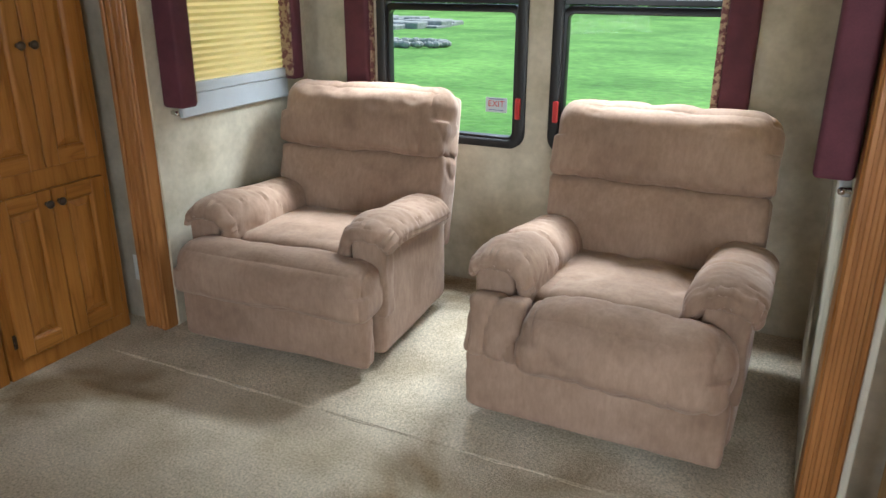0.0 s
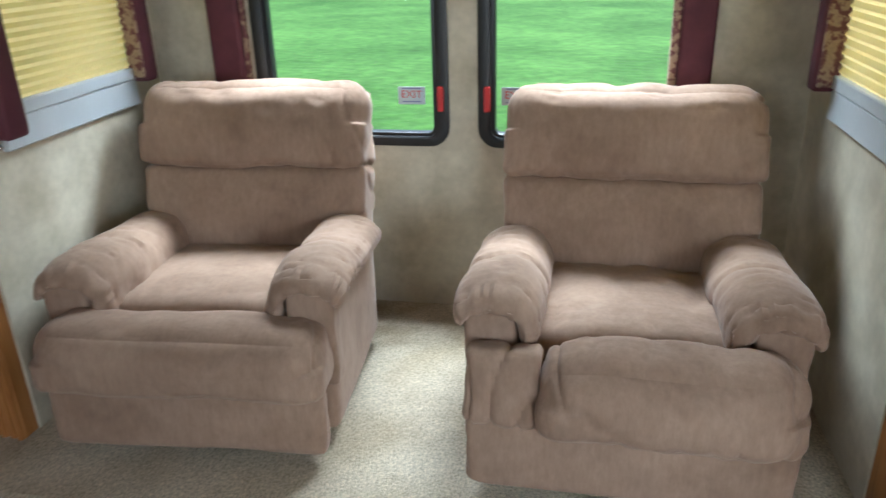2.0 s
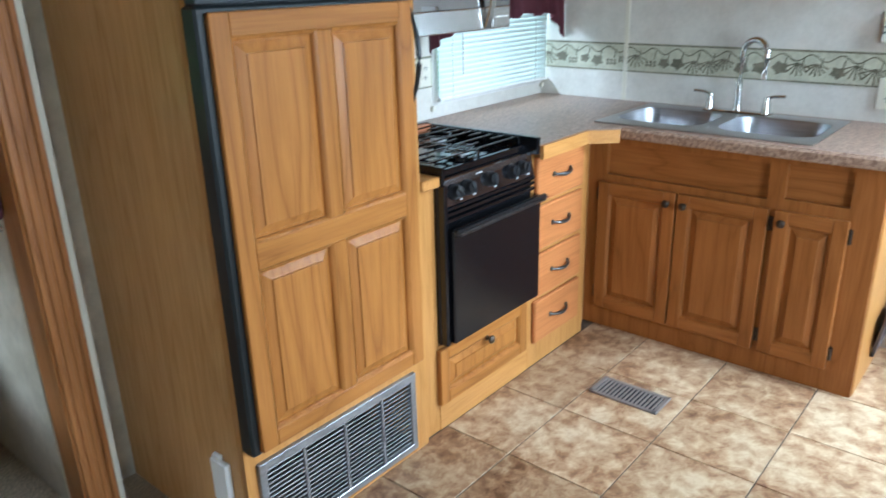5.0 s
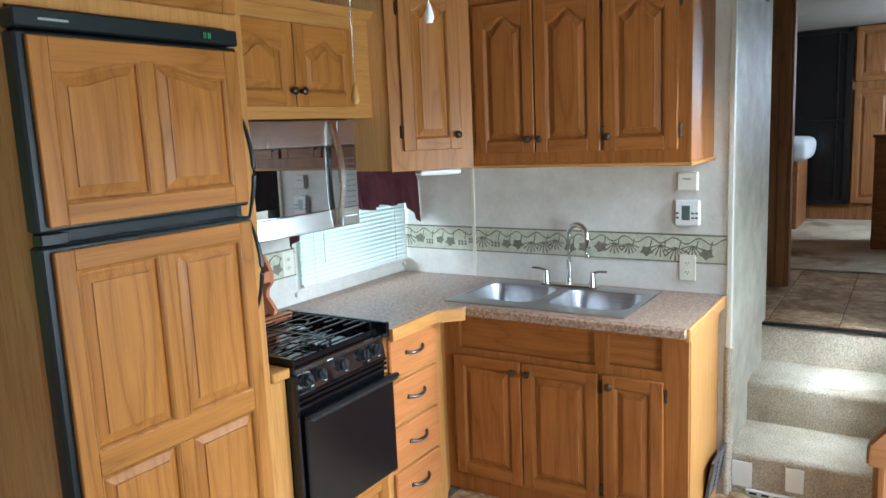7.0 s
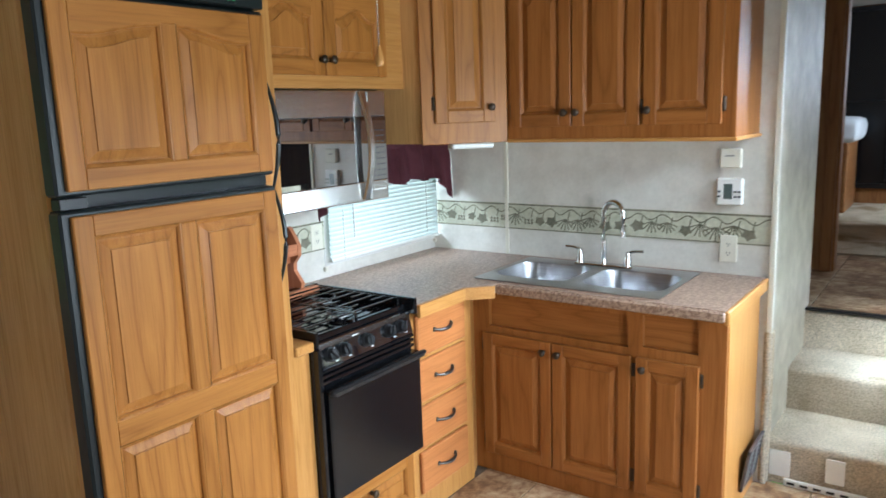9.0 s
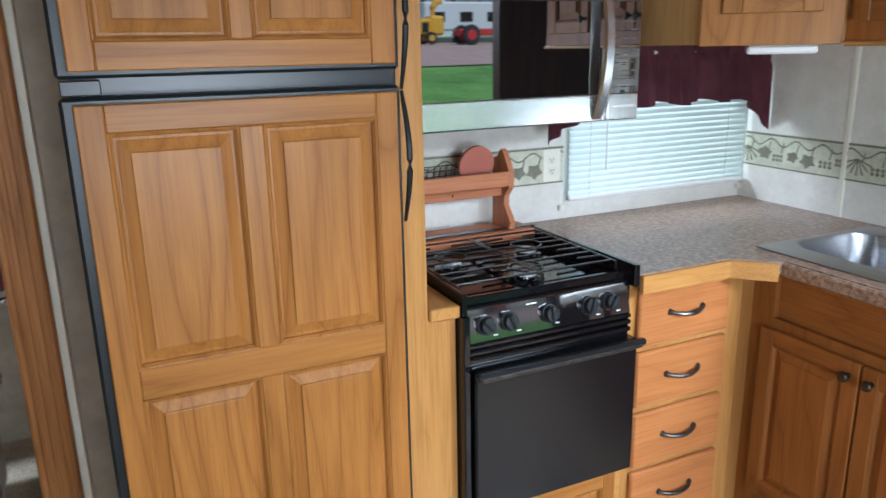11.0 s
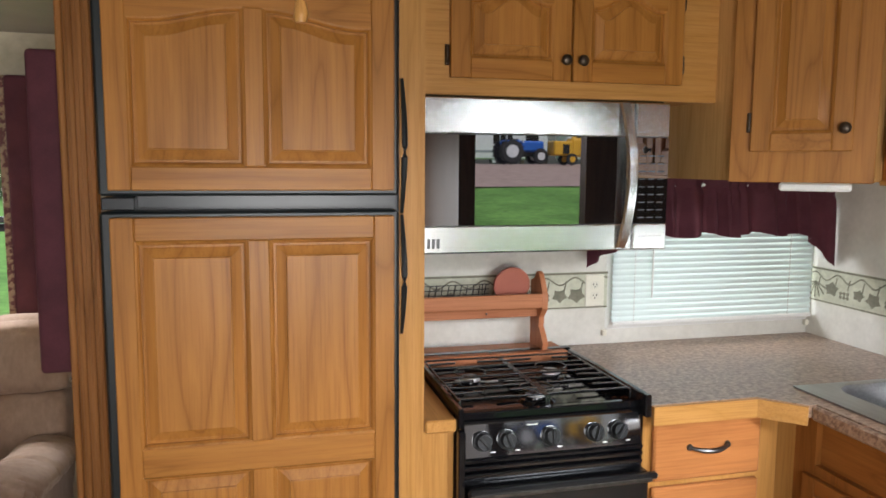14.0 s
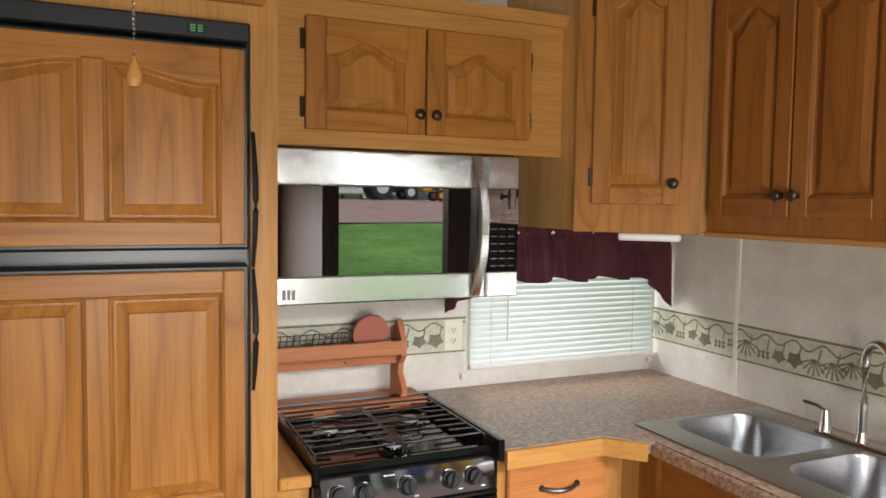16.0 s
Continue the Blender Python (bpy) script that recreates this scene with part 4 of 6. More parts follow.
def arm_pad(s, seed):
    """A stuffed pad draped over the arm: long on the seat side, short outside, its gathered front hanging free of the post."""
    keys = [(-0.082, 0.345), (-0.084, 0.41), (-0.078, 0.465), (-0.045, 0.502), (0.005, 0.511), (0.052, 0.502), (0.082, 0.484), (0.090, 0.468)]
    mid, m = [], 5
    for i in range(len(keys) - 1):
        p0, p1, p2, p3 = (Vector(keys[max(0, min(len(keys) - 1, k))]) for k in (i - 1, i, i + 1, i + 2))
        for k in range(m):
            t = k / m
            mid.append(0.5 * (2 * p1 + (p2 - p0) * t + (2 * p0 - 5 * p1 + 4 * p2 - p3) * t * t + (3 * p1 - p0 - 3 * p2 + p3) * t ** 3))
    mid.append(Vector(keys[-1]))
    last = len(mid) - 1
    bm, rings, n = bmesh.new(), [], 64
    y0, y1 = 0.108, 0.70
    for j in range(n + 1):
        g = 0.5 - 0.5 * math.cos(math.pi * j / n)
        y = y0 + (y1 - y0) * g
        d = y - y0
        end = math.sqrt(max(0.0, 1 - max(0.0, 1 - d / 0.035) ** 2)) * 0.92 + 0.08
        end *= math.sqrt(max(0.02, 1 - max(0.0, 1 - (y1 - y) / 0.03) ** 2))
        seam = math.exp(-((y - 0.385) / 0.010) ** 2) + 0.6 * math.exp(-((y - 0.355) / 0.007) ** 2)
        droop = 0.008 * max(0.0, 1 - d / 0.07) ** 1.6 - 0.012 * math.exp(-((y - 0.24) / 0.10) ** 2)
        slope = -0.085 * max(0.0, y - 0.30)
        hem = 1 + 0.25 * max(0.0, 1 - d / 0.12)
        ring = []

        def place(p, nrm, r, tau):
            q = p + nrm * r
            x, z = q.x, q.y
            gather = 0.0045 * math.sin(tau * 62 + 2.5 * math.sin(tau * 17 + seed)) * math.exp(-((d - 0.035) / 0.028) ** 2)
            w = 0.006 * noise.noise(Vector((x * 13, y * 9, z * 11 + seed * 2.3)))
            ridge = 1 - abs(noise.noise(Vector((x * 9 + seed, y * 24, z * 7))))
            w -= 0.006 * max(0.0, ridge - 0.88) / 0.12
            x, z = x + nrm.x * (gather + w), z + nrm.y * (gather + w)
            yy = y + 0.004 * math.sin(tau * 40 + seed) * max(0.0, 1 - d / 0.05) + 0.030 * max(0.0, 0.42 - p.y) * max(0.0, 1 - d / 0.2) / 0.07
            return bm.verts.new((s * (0.338 + x), yy, z - droop + slope))

        def radius(tau):
            puff = (0.022 + 0.020 * math.sin(math.pi * min(1.0, max(0.0, tau))) ** 0.8) * (1 - 0.35 * max(0.0, 1 - d / 0.10))
            return puff * end * (1 - 0.20 * min(1.0, seam)) * hem ** 0.3

        nrms = []
        for i in range(last + 1):
            t = (mid[min(i + 1, last)] - mid[max(i - 1, 0)]).normalized()
            nrms.append(Vector((-t.y, t.x)))
        for i in range(last + 1):
            ring.append(place(mid[i], nrms[i], radius(i / last), i / last))
        for k in range(1, 5):
            a = math.pi * k / 5
            t = Vector((nrms[-1].y, -nrms[-1].x))
            ring.append(place(mid[-1], nrms[-1] * math.cos(a) + t * math.sin(a), radius(1), 1))
        for i in range(last, -1, -1):
            ring.append(place(mid[i], nrms[i] * -1, radius(i / last) * 0.8, i / last))
        for k in range(1, 5):
            a = math.pi * k / 5
            t = Vector((nrms[0].y, -nrms[0].x))
            ring.append(place(mid[0], nrms[0] * -math.cos(a) - t * math.sin(a), radius(0), 0))
        rings.append(ring)
    c = len(rings[0])
    for a, b in zip(rings, rings[1:]):
        for k in range(c):
            bm.faces.new((a[k], a[(k + 1) % c], b[(k + 1) % c], b[k]))
    for end in (rings[0], rings[-1]):
        for i in range(last):
            j = 2 * last + 5 - i
            bm.faces.new((end[i], end[i + 1], end[j - 1], end[j]))
        bm.faces.new(end[last:last + 6])
        bm.faces.new([end[0]] + end[2 * last + 5:])
    return bm


def sag(amount, seed):
    """Lets a seam wander up and down across the width."""
    def f(q, s):
        q.z += amount * noise.noise(Vector((q.x * 5, seed, 0))) * (1 if s.z < 0 else 0.5)
        return q
    return f


def recliner(m, label, worn, seed):
    t = thing("recliner", (0, 0, 0), label, "armchair", "recliners in the slide-out")
    X = lambda a: Matrix.Rotation(radians(a), 4, "X")
    part("mechanism", boxes((-0.30, 0.30, 0.10, 0.62, 0.0, 0.10), bevel=0.01), BLACK, t, "black metal base under the skirt")
    part("body", pillow((0.70, 0.58, 0.28), (0, 0.40, 0.20), 0.03, n=8, seed=seed), SUEDE, t)
    part("footrest_panel", pillow((0.80, 0.07, 0.215), (0, 0.038, 0.150), 0.026, (0, 0.008, 0), n=22, wrinkle=0.004, seed=seed + 1), SUEDE, t, "flat lower front panel")
    if worn:
        part("footrest_cushion", pillow((0.62, 0.225, 0.225), (0.088, 0.052, 0.345), 0.098, (0, 0.016, 0.012), n=56, low=0.055, pleat=0.004, wrinkle=0.007, seed=seed + 2, shape=sag(0.02, seed)), SUEDE, t, "slumped footrest cushion")
        part("footrest_flap", pillow((0.195, 0.11, 0.205), (-0.308, 0.060, 0.330), 0.030, (0, 0.008, 0), X(-8), n=30, wrinkle=0.011, seed=seed + 3), SUEDE, t, "loose folded end of the footrest cushion")
    else:
        part("footrest_cushion", pillow((0.825, 0.215, 0.205), (0, 0.070, 0.330), 0.092, (0, 0.014, 0.008), n=48, low=0.045, pleat=0.0015, wrinkle=0.005, seed=seed + 2, shape=sag(0.012, seed)), SUEDE, t, "full-width footrest cushion")
    part("seat_cushion", pillow((0.57, 0.54, 0.16), (0, 0.425, 0.335), 0.06, (0, 0, 0.022), X(-2.0), n=48, pleat=0.010 if worn else 0.001, wrinkle=0.007 if worn else 0.003, seed=seed + 4), SUEDE, t)
    for s in (-1, 1):
        # side, front post, and the draped pad
        arm = part("arm", pillow((0.13, 0.62, 0.40), (s * 0.345, 0.43, 0.245), 0.03, n=14, wrinkle=0.003, seed=seed + 5 + s), SUEDE, t)
        part("arm_front", pillow((0.135, 0.09, 0.30), (s * 0.352, 0.162, 0.345), 0.020, n=14, wrinkle=0.003, seed=seed + 6 + s), SUEDE, arm, "flat front of the arm below the pad")
        part("arm_pad", arm_pad(s, seed + 7 + s), SUEDE, arm, "stuffed arm pad with a gathered front and stitched crease")
    lean = X(-16)
    part("back_cushion", pillow((0.79, 0.20, 0.33), (0, 0.785, 0.487), 0.075, (0, 0.030, 0), lean, n=44, high=0.034, pleat=0.0012, wrinkle=0.005, seed=seed + 15, shape=sag(0.008, seed + 1)), SUEDE, t, "lower back cushion")
    part("headrest_cushion", pillow((0.80, 0.21, 0.295), (0, 0.855, 0.780), 0.092, (0, 0.030, 0.006), lean, n=52, low=0.034, pleat=0.002, wrinkle=0.007, seed=seed + 16, shape=sag(0.012, seed + 2)), SUEDE, t, "upper back cushion with a rounded top")
    part("back_shell", pillow((0.76, 0.10, 0.66), (0, 0.905, 0.555), 0.03, (0, 0, 0), X(-13), n=10, wrinkle=0.003, seed=seed + 17), SUEDE, t)
    t.matrix_basis = m
    return t


recliner(pose(-1.585, 2.045, 0.006, 0, 0, 4.5), "mauve-tan suede recliner with stuffed arms, facing the room", False, 3)
recliner(pose(-0.395, 2.02, 0.006, 0, 0, -1.0), "worn mauve-tan suede recliner with a torn, slumped footrest", True, 40)

# ---- windows ----


def rounded(u0, u1, v0, v1, r, n=6):
    pts = []
    for cx, cy, a0 in ((u1 - r, v0 + r, -90), (u1 - r, v1 - r, 0), (u0 + r, v1 - r, 90), (u0 + r, v0 + r, 180)):
        for i in range(n + 1):
            a = radians(a0 + 90 * i / n)
            pts.append((cx + r * math.cos(a), cy + r * math.sin(a)))
    return pts


def ring(bm, m, outer, inner, d0, d1, soft=0.004):
    loops = [(inner, d0), (inner, d1 - soft), ([(a[0] * 0.85 + b[0] * 0.15, a[1] * 0.85 + b[1] * 0.15) for a, b in zip(inner, outer)], d1), ([(a[0] * 0.2 + b[0] * 0.8, a[1] * 0.2 + b[1] * 0.8) for a, b in zip(inner, outer)], d1), (outer, d1 - soft), (outer, d0)]
    vs = [[bm.verts.new(m @ Vector((u, v, d))) for u, v in pts] for pts, d in loops]
    k = len(outer)
    for a, b in zip(vs, vs[1:] + vs[:1]):
        for i in range(k):
            bm.faces.new((a[i], a[(i + 1) % k], b[(i + 1) % k], b[i]))


def black_window(name, x0, x1, z0, z1, latch_x, sticker):
    w = thing(name, ((x0 + x1) / 2, YB, z0), "black-framed emergency exit window with a sliding upper sash", "window", "back windows", "structure")
    m = plane((0, YB, 0), (1, 0, 0), (0, -1, 0))
    bm = bmesh.new()
    ring(bm, m, rounded(x0, x1, z0, z1, 0.07), rounded(x0 + 0.045, x1 - 0.045, z0 + 0.036, z1 - 0.04, 0.035), -0.05, 0.018)
    part("window_frame", bm, RUBBER, w)
    bm = bmesh.new()
    ring(bm, m, rounded(x0 + 0.042, x1 - 0.042, z0 + 0.034, 1.262, 0.03), rounded(x0 + 0.060, x1 - 0.060, z0 + 0.049, 1.232, 0.022), -0.035, 0.004)
    part("sash", bm, BLACK, w)
    part("slide_rail", boxes((x0 + 0.045, x1 - 0.045, YB - 0.010, YB + 0.03, 1.268, 1.292), bevel=0.003), BLACK, w)
    for a, b in ((z0 + 0.045, 1.24), (1.285, z1 - 0.035)):
        g = part("pane", boxes((x0 + 0.05, x1 - 0.05, YB + 0.020, YB + 0.024, a, b)), PANE, w)
        g.visible_shadow = False
    part("latch", boxes((latch_x - 0.011, latch_x + 0.011, YB - 0.034, YB - 0.015, 0.795, 0.885), bevel=0.004), REDP, w, "red emergency latch")
    st = thing("exit_sticker", (sticker[0], YB + 0.018, sticker[1]), "small white exit sticker with red lettering on the glass", "sticker")
    part("film", boxes((sticker[0] - 0.05, sticker[0] + 0.05, YB + 0.0175, YB + 0.019, sticker[1] - 0.032, sticker[1] + 0.032)), plain("sticker_film", (0.55, 0.62, 0.66), 0.4), st)
    cu = bpy.data.curves.new("exit_text", "FONT")
    cu.body, cu.size, cu.align_x, cu.align_y, cu.extrude = "EXIT", 0.038, "CENTER", "CENTER", 0.0004
    tmp = bpy.data.objects.new("tmp", cu)
    me = bpy.data.meshes.new_from_object(tmp)
    me.transform(plane((sticker[0], YB + 0.0168, sticker[1] + 0.004), (1, 0, 0), (0, -1, 0)) @ Matrix.Identity(4))
    bm = bmesh.new()
    bm.from_mesh(me)
    part("lettering", bm, REDP, st, "red capital letters", False)
    ink = plain("print_blue", (0.2, 0.22, 0.4), 0.5)
    for dz in (-0.022, 0.026):
        part("small_print", boxes((sticker[0] - 0.035, sticker[0] + 0.035, YB + 0.0166, YB + 0.0174, sticker[1] + dz - 0.002, sticker[1] + dz + 0.002)), ink, st)


black_window("window_1", -1.735, -1.012, 0.662, 1.78, -1.040, (-1.155, 0.843))
black_window("window_2", -0.905, -0.185, 0.662, 1.78, -0.872, (-0.775, 0.843))


def curtain(x0, x1, y0, y1, z0, z1, trim, label):
    """A padded fabric board beside a window with a printed edge strip."""
    t = thing("curtain_panel", ((x0 + x1) / 2, (y0 + y1) / 2, z0), label, "curtain", "padded window curtains")
    bm = boxes((x0, x1, y0, y1, z0, z1))
    bmesh.ops.bevel(bm, geom=bm.edges[:], offset=0.014, segments=3, affect="EDGES", profile=0.5)
    part("padding", bm, MAROON, t)
    part("edge_strip", boxes(trim, bevel=0.003), PRINT, t, "floral printed edge strip")


curtain(-1.885, -1.765, YB - 0.055, YB - 0.002, 0.885, 1.85, (-1.766, -1.752, YB - 0.03, YB - 0.002, 0.90, 1.85), "maroon padded curtain panel beside the back window")
curtain(-0.235, -0.125, YB - 0.055, YB - 0.002, 0.875, 1.85, (-0.262, -0.236, YB - 0.04, YB - 0.002, 0.89, 1.85), "maroon padded curtain panel beside the back window")
curtain(XL + 0.002, -2.035, 2.19, 2.275, 0.897, 1.82, (-2.125, -2.045, 2.272, 2.283, 0.91, 1.82), "maroon padded curtain panel on the side wall")
curtain(XL + 0.002, -2.06, 2.93, 3.00, 0.925, 1.82, (-2.13, -2.07, 2.922, 2.932, 0.94, 1.82), "maroon padded curtain panel on the side wall")
curtain(0.105, XR - 0.002, 2.09, 2.17, 0.905, 1.82, (0.115, 0.185, 2.168, 2.178, 0.92, 1.82), "maroon padded curtain panel on the side wall")
curtain(0.12, XR - 0.002, 2.84, 2.91, 0.925, 1.82, (0.13, 0.19, 2.832, 2.842, 0.94, 1.82), "maroon padded curtain panel on the side wall")


def pleated(name, x, s, dy=0.0):
    w = thing(name, (x, 2.6, 0.85), "side window with a lowered yellow pleated shade and white sill", "window", "side windows", "structure")
    bm = bmesh.new()
    n, z0, z1 = 28, 0.975, 1.70
    a = []
    for i in range(2 * n + 1):
        z = z0 + (z1 - z0) * i / (2 * n)
        d = 0.006 + (0.013 if i % 2 else 0.0)
        a.append([bm.verts.new((x + s * d, y, z)) for y in (2.29 + dy, 2.935 + dy)])
    for p, q in zip(a, a[1:]):
        bm.faces.new((p[0], p[1], q[1], q[0]))
    bmesh.ops.solidify(bm, geom=bm.faces[:], thickness=0.0008)
    sh = part("pleated_shade", bm, PLEAT, w, "pale yellow pleated cloth shade", False)
    for r, nm in (((0.0, 0.028, 2.285 + dy, 2.94 + dy, 0.936, 0.976), "bottom_rail"), ((0.0, 0.022, 2.27 + dy, 2.945 + dy, 0.845, 0.934), "window_sill")):
        bm = bmesh.new()
        xs = sorted((x + s * r[0], x + s * r[1]))
        box(bm, *xs, *r[2:], 0.004)
        part(nm, bm, SILL, w)
    g = part("pane", boxes((x - s * 0.03, x - s * 0.026, 2.30 + dy, 2.93 + dy, 0.90, 1.70)), PANE, w)
    g.visible_shadow = False
    bm = bmesh.new()
    cyl(bm, (x, 2.238 + dy, 0.872), (x + s * 0.02, 2.238 + dy, 0.872), 0.010, 0.007, 10)
    ball(bm, (x + s * 0.022, 2.238 + dy, 0.868), 0.011, n=10)
    single("cord_holder", bm, CHROME, "small clear cord holder knob on the side wall", "knob")


pleated("window_3", XL, 1)
pleated("window_4", XR, -1, -0.09)

# ---- kitchen window: blind and valance ----
kw = thing("window_5", (2.3, YM, 0.97), "kitchen window in a plain white frame", "window", "", "structure")
m = plane((0, YM, 0), (1, 0, 0), (0, -1, 0))
bm = bmesh.new()
ring(bm, m, rounded(1.885, 2.712, 0.945, 1.52, 0.01), rounded(1.925, 2.68, 0.985, 1.49, 0.01), -0.05, 0.006)
part("window_frame", bm, WHITE, kw)
g = part("pane", boxes((1.915, 2.685, YM + 0.03, YM + 0.034, 0.975, 1.495)), PANE, kw)
g.visible_shadow = False
bl = thing("mini_blind", (2.3, 2.09, 0.965), "white closed mini blind with thin slats in the kitchen window", "blind")

for i in range(24):
    z = 0.985 + i * 0.0205
    bm = bmesh.new()
    pts = [(-0.0125, -0.001), (-0.006, 0.0022), (0, 0.0035), (0.006, 0.0022), (0.0125, -0.001), (0.006, 0.0012), (0, 0.0025), (-0.006, 0.0012)]
    prism(bm, pts, Matrix(((0, 0, 1, 1.893), (1, 0, 0, 0), (0, 1, 0, 0), (0, 0, 0, 1))), 0.805)
    bmesh.ops.transform(bm, matrix=Matrix.Translation((0, 2.100, z)) @ Matrix.Rotation(radians(58), 4, "X"), verts=bm.verts)
    part("slat", bm, BLINDW, bl, "", False)
part("bottom_rail", boxes((1.892, 2.699, 2.088, 2.112, 0.962, 0.978), bevel=0.004), WHITE, bl)
for x in (1.97, 2.59):
    bm = bmesh.new()
    cyl(bm, (x, 2.084, 0.97), (x, 2.084, 1.48), 0.0012, n=6)
    part("cord", bm, WHITE, bl)
bm = bmesh.new()
cyl(bm, (2.035, 2.080, 1.06), (2.035, 2.080, 1.48), 0.003, n=8)
part("wand", bm, WHITE, bl)
part("head_rail", boxes((1.89, 2.70, 2.085, 2.12, 1.478, 1.505), bevel=0.003), WHITE, bl)
for x in (1.878, 2.703):
    single("blind_clip", boxes((x - 0.008, x + 0.008, 2.112, 2.129, 0.925, 0.945), bevel=0.002), IVORY, "small clear hold-down clip below the blind", "clip", "blind clips")

va = thing("valance", (2.27, 2.07, 1.17), "gathered maroon fabric valance with a scalloped hem", "valance")
bm = bmesh.new()
nx, nz, rows = 110, 14, []
for j in range(nz + 1):
    row = []
    for i in range(nx + 1):
        s = i / nx
        x = 1.755 + s * 0.952
        v = j / nz
        side = min(1, max(0, (0.5 - abs(s - 0.5)) / 0.17)) ** 0.8
        low = 1.165 + 0.115 * side + 0.008 * math.sin(s * 31)
        z = low + (1.485 - low) * v
        fold = math.sin(s * 105 + 2.4 * math.sin(s * 23)) * (0.005 + 0.016 * (1 - v)) + 0.014 * math.sin(s * 41 + 1)
        pinch = 0.016 * math.exp(-((v - 0.80) / 0.06) ** 2) * (0.6 + 0.4 * math.sin(s * 170))
        y = 2.020 + fold * 0.9 + pinch - 0.020 * (1 - v)
        row.append(bm.verts.new((x, y, z)))
    rows.append(row)
for a, b in zip(rows, rows[1:]):
    for i in range(nx):
        bm.faces.new((a[i], a[i + 1], b[i + 1], b[i]))
bmesh.ops.solidify(bm, geom=bm.faces[:], thickness=0.002)
part("cloth", bm, MAROON_LIT, va)
bm = bmesh.new()
tube(bm, [(1.76, 2.045, 1.45), (2.705, 2.045, 1.45)], 0.008, 8)
part("rod", bm, WHITE, va)

# ---- microwave ----
MX0, MX1, MY, MZ0, MZ1 = 1.108, 1.868, 1.728, 1.268, 1.690
mw = thing("microwave", (1.49, 1.92, MZ0), "stainless over-the-range microwave with a mirror-dark glass door", "microwave")
part("body", boxes((MX0, MX1, MY + 0.035, 2.126, MZ0, MZ1 + 0.006), bevel=0.003), BLACK, mw)
door = part("door", boxes((MX0, 1.757, MY + 0.006, MY + 0.033, MZ0 + 0.004, MZ1 - 0.002), bevel=0.003), BLACK, mw, "stainless-banded glass door")
part("top_band", boxes((MX0, 1.757, MY, MY + 0.02, 1.592, MZ1 - 0.001), bevel=0.004), STEEL, door, "brushed stainless band")
part("bottom_band", boxes((MX0, 1.757, MY, MY + 0.02, MZ0 + 0.003, 1.346), bevel=0.004), STEEL, door, "brushed stainless band")
part("door_glass", boxes((MX0 + 0.001, 1.756, MY + 0.002, MY + 0.006, 1.347, 1.591)), MWGLASS, door, "mirror-dark glass")
bm = bmesh.new()
loops = []
for i in range(25):
    s = i / 24
    bow = math.sin(math.pi * s)
    x, y, z = 1.722 + 0.016 * bow, MY - 0.030 * bow ** 0.7, MZ0 + 0.010 + (MZ1 - MZ0 - 0.014) * s
    loops.append([bm.verts.new((x + a, y + b, z)) for a, b in ((-0.016, 0.0), (-0.012, -0.008), (0.012, -0.008), (0.016, 0.0), (0.012, 0.004), (-0.012, 0.004))])
for a, b in zip(loops, loops[1:]):
    for k in range(6):
        bm.faces.new((a[k], a[(k + 1) % 6], b[(k + 1) % 6], b[k]))
bm.faces.new(loops[0]), bm.faces.new(loops[-1])
part("handle", bm, STEEL, door, "bowed stainless strap handle")
cp = part("control_panel", boxes((1.761, MX1, MY + 0.006, MY + 0.033, MZ0 + 0.004, MZ1 - 0.002), bevel=0.003), BLACK, mw)
part("panel_band", boxes((1.761, MX1, MY, MY + 0.02, 1.592, MZ1 - 0.001), bevel=0.004), STEEL, cp)
part("panel_band", boxes((1.761, MX1, MY, MY + 0.02, MZ0 + 0.003, 1.346), bevel=0.004), STEEL, cp)
part("panel_glass", boxes((1.762, MX1 - 0.001, MY + 0.002, MY + 0.006, 1.347, 1.591)), MWGLASS, cp)
GREYP = plain("grey_print", (0.07, 0.075, 0.08), 0.5)
bm = bmesh.new()
for i in range(9):
    for j in range(3):
        box(bm, 1.776 + j * 0.029, 1.776 + j * 0.029 + 0.019, MY + 0.0008, MY + 0.0021, 1.362 + i * 0.022, 1.365 + i * 0.022)
part("button_print", bm, GREYP, cp, "faint grey button legends")
part("legend", boxes((1.778, 1.852, MY - 0.0012, MY + 0.002, 1.308, 1.3125)), WHITE, cp, "thin white legend bar")
bm = bmesh.new()
for i in range(3):
    box(bm, 1.155 + i * 0.013, 1.164 + i * 0.013, MY - 0.0012, MY + 0.002, 1.286, 1.312)
part("badge", bm, plain("badge_grey", (0.12, 0.12, 0.13), 0.4), door, "small dark badge")

# ---- stove ----
sv = thing("gas_stove", (1.44, 1.75, 0.318), "black three-burner gas range with a textured oven door", "stove")
SX0, SX1, SF = 1.181, 1.694, 1.49
part("body", boxes((SX0, SX1, SF + 0.02, 2.015, 0.322, 0.876), bevel=0.004), ENAMEL, sv)
ck = part("cooktop", boxes((SX0, SX1, SF + 0.04, 2.015, 0.872, 0.882), bevel=0.003), ENAMEL, sv, "glossy black cooktop with raised rims")
for r in ((SX0, SX0 + 0.014, SF, 2.015, 0.865, 0.918), (SX1 - 0.014, SX1 + 0.004, SF - 0.012, 2.015, 0.862, 0.922), (SX0, SX1, 1.985, 2.015, 0.876, 0.925), (SX0, SX1, SF + 0.03, SF + 0.05, 0.876, 0.896)):
    part("rim", boxes(r, bevel=0.003), ENAMEL, ck)
ALU = plain("burner_aluminium", (0.6, 0.6, 0.59), 0.35, 0.5)
burners = ((1.300, 1.80), (1.555, 1.82), (1.435, 1.625))
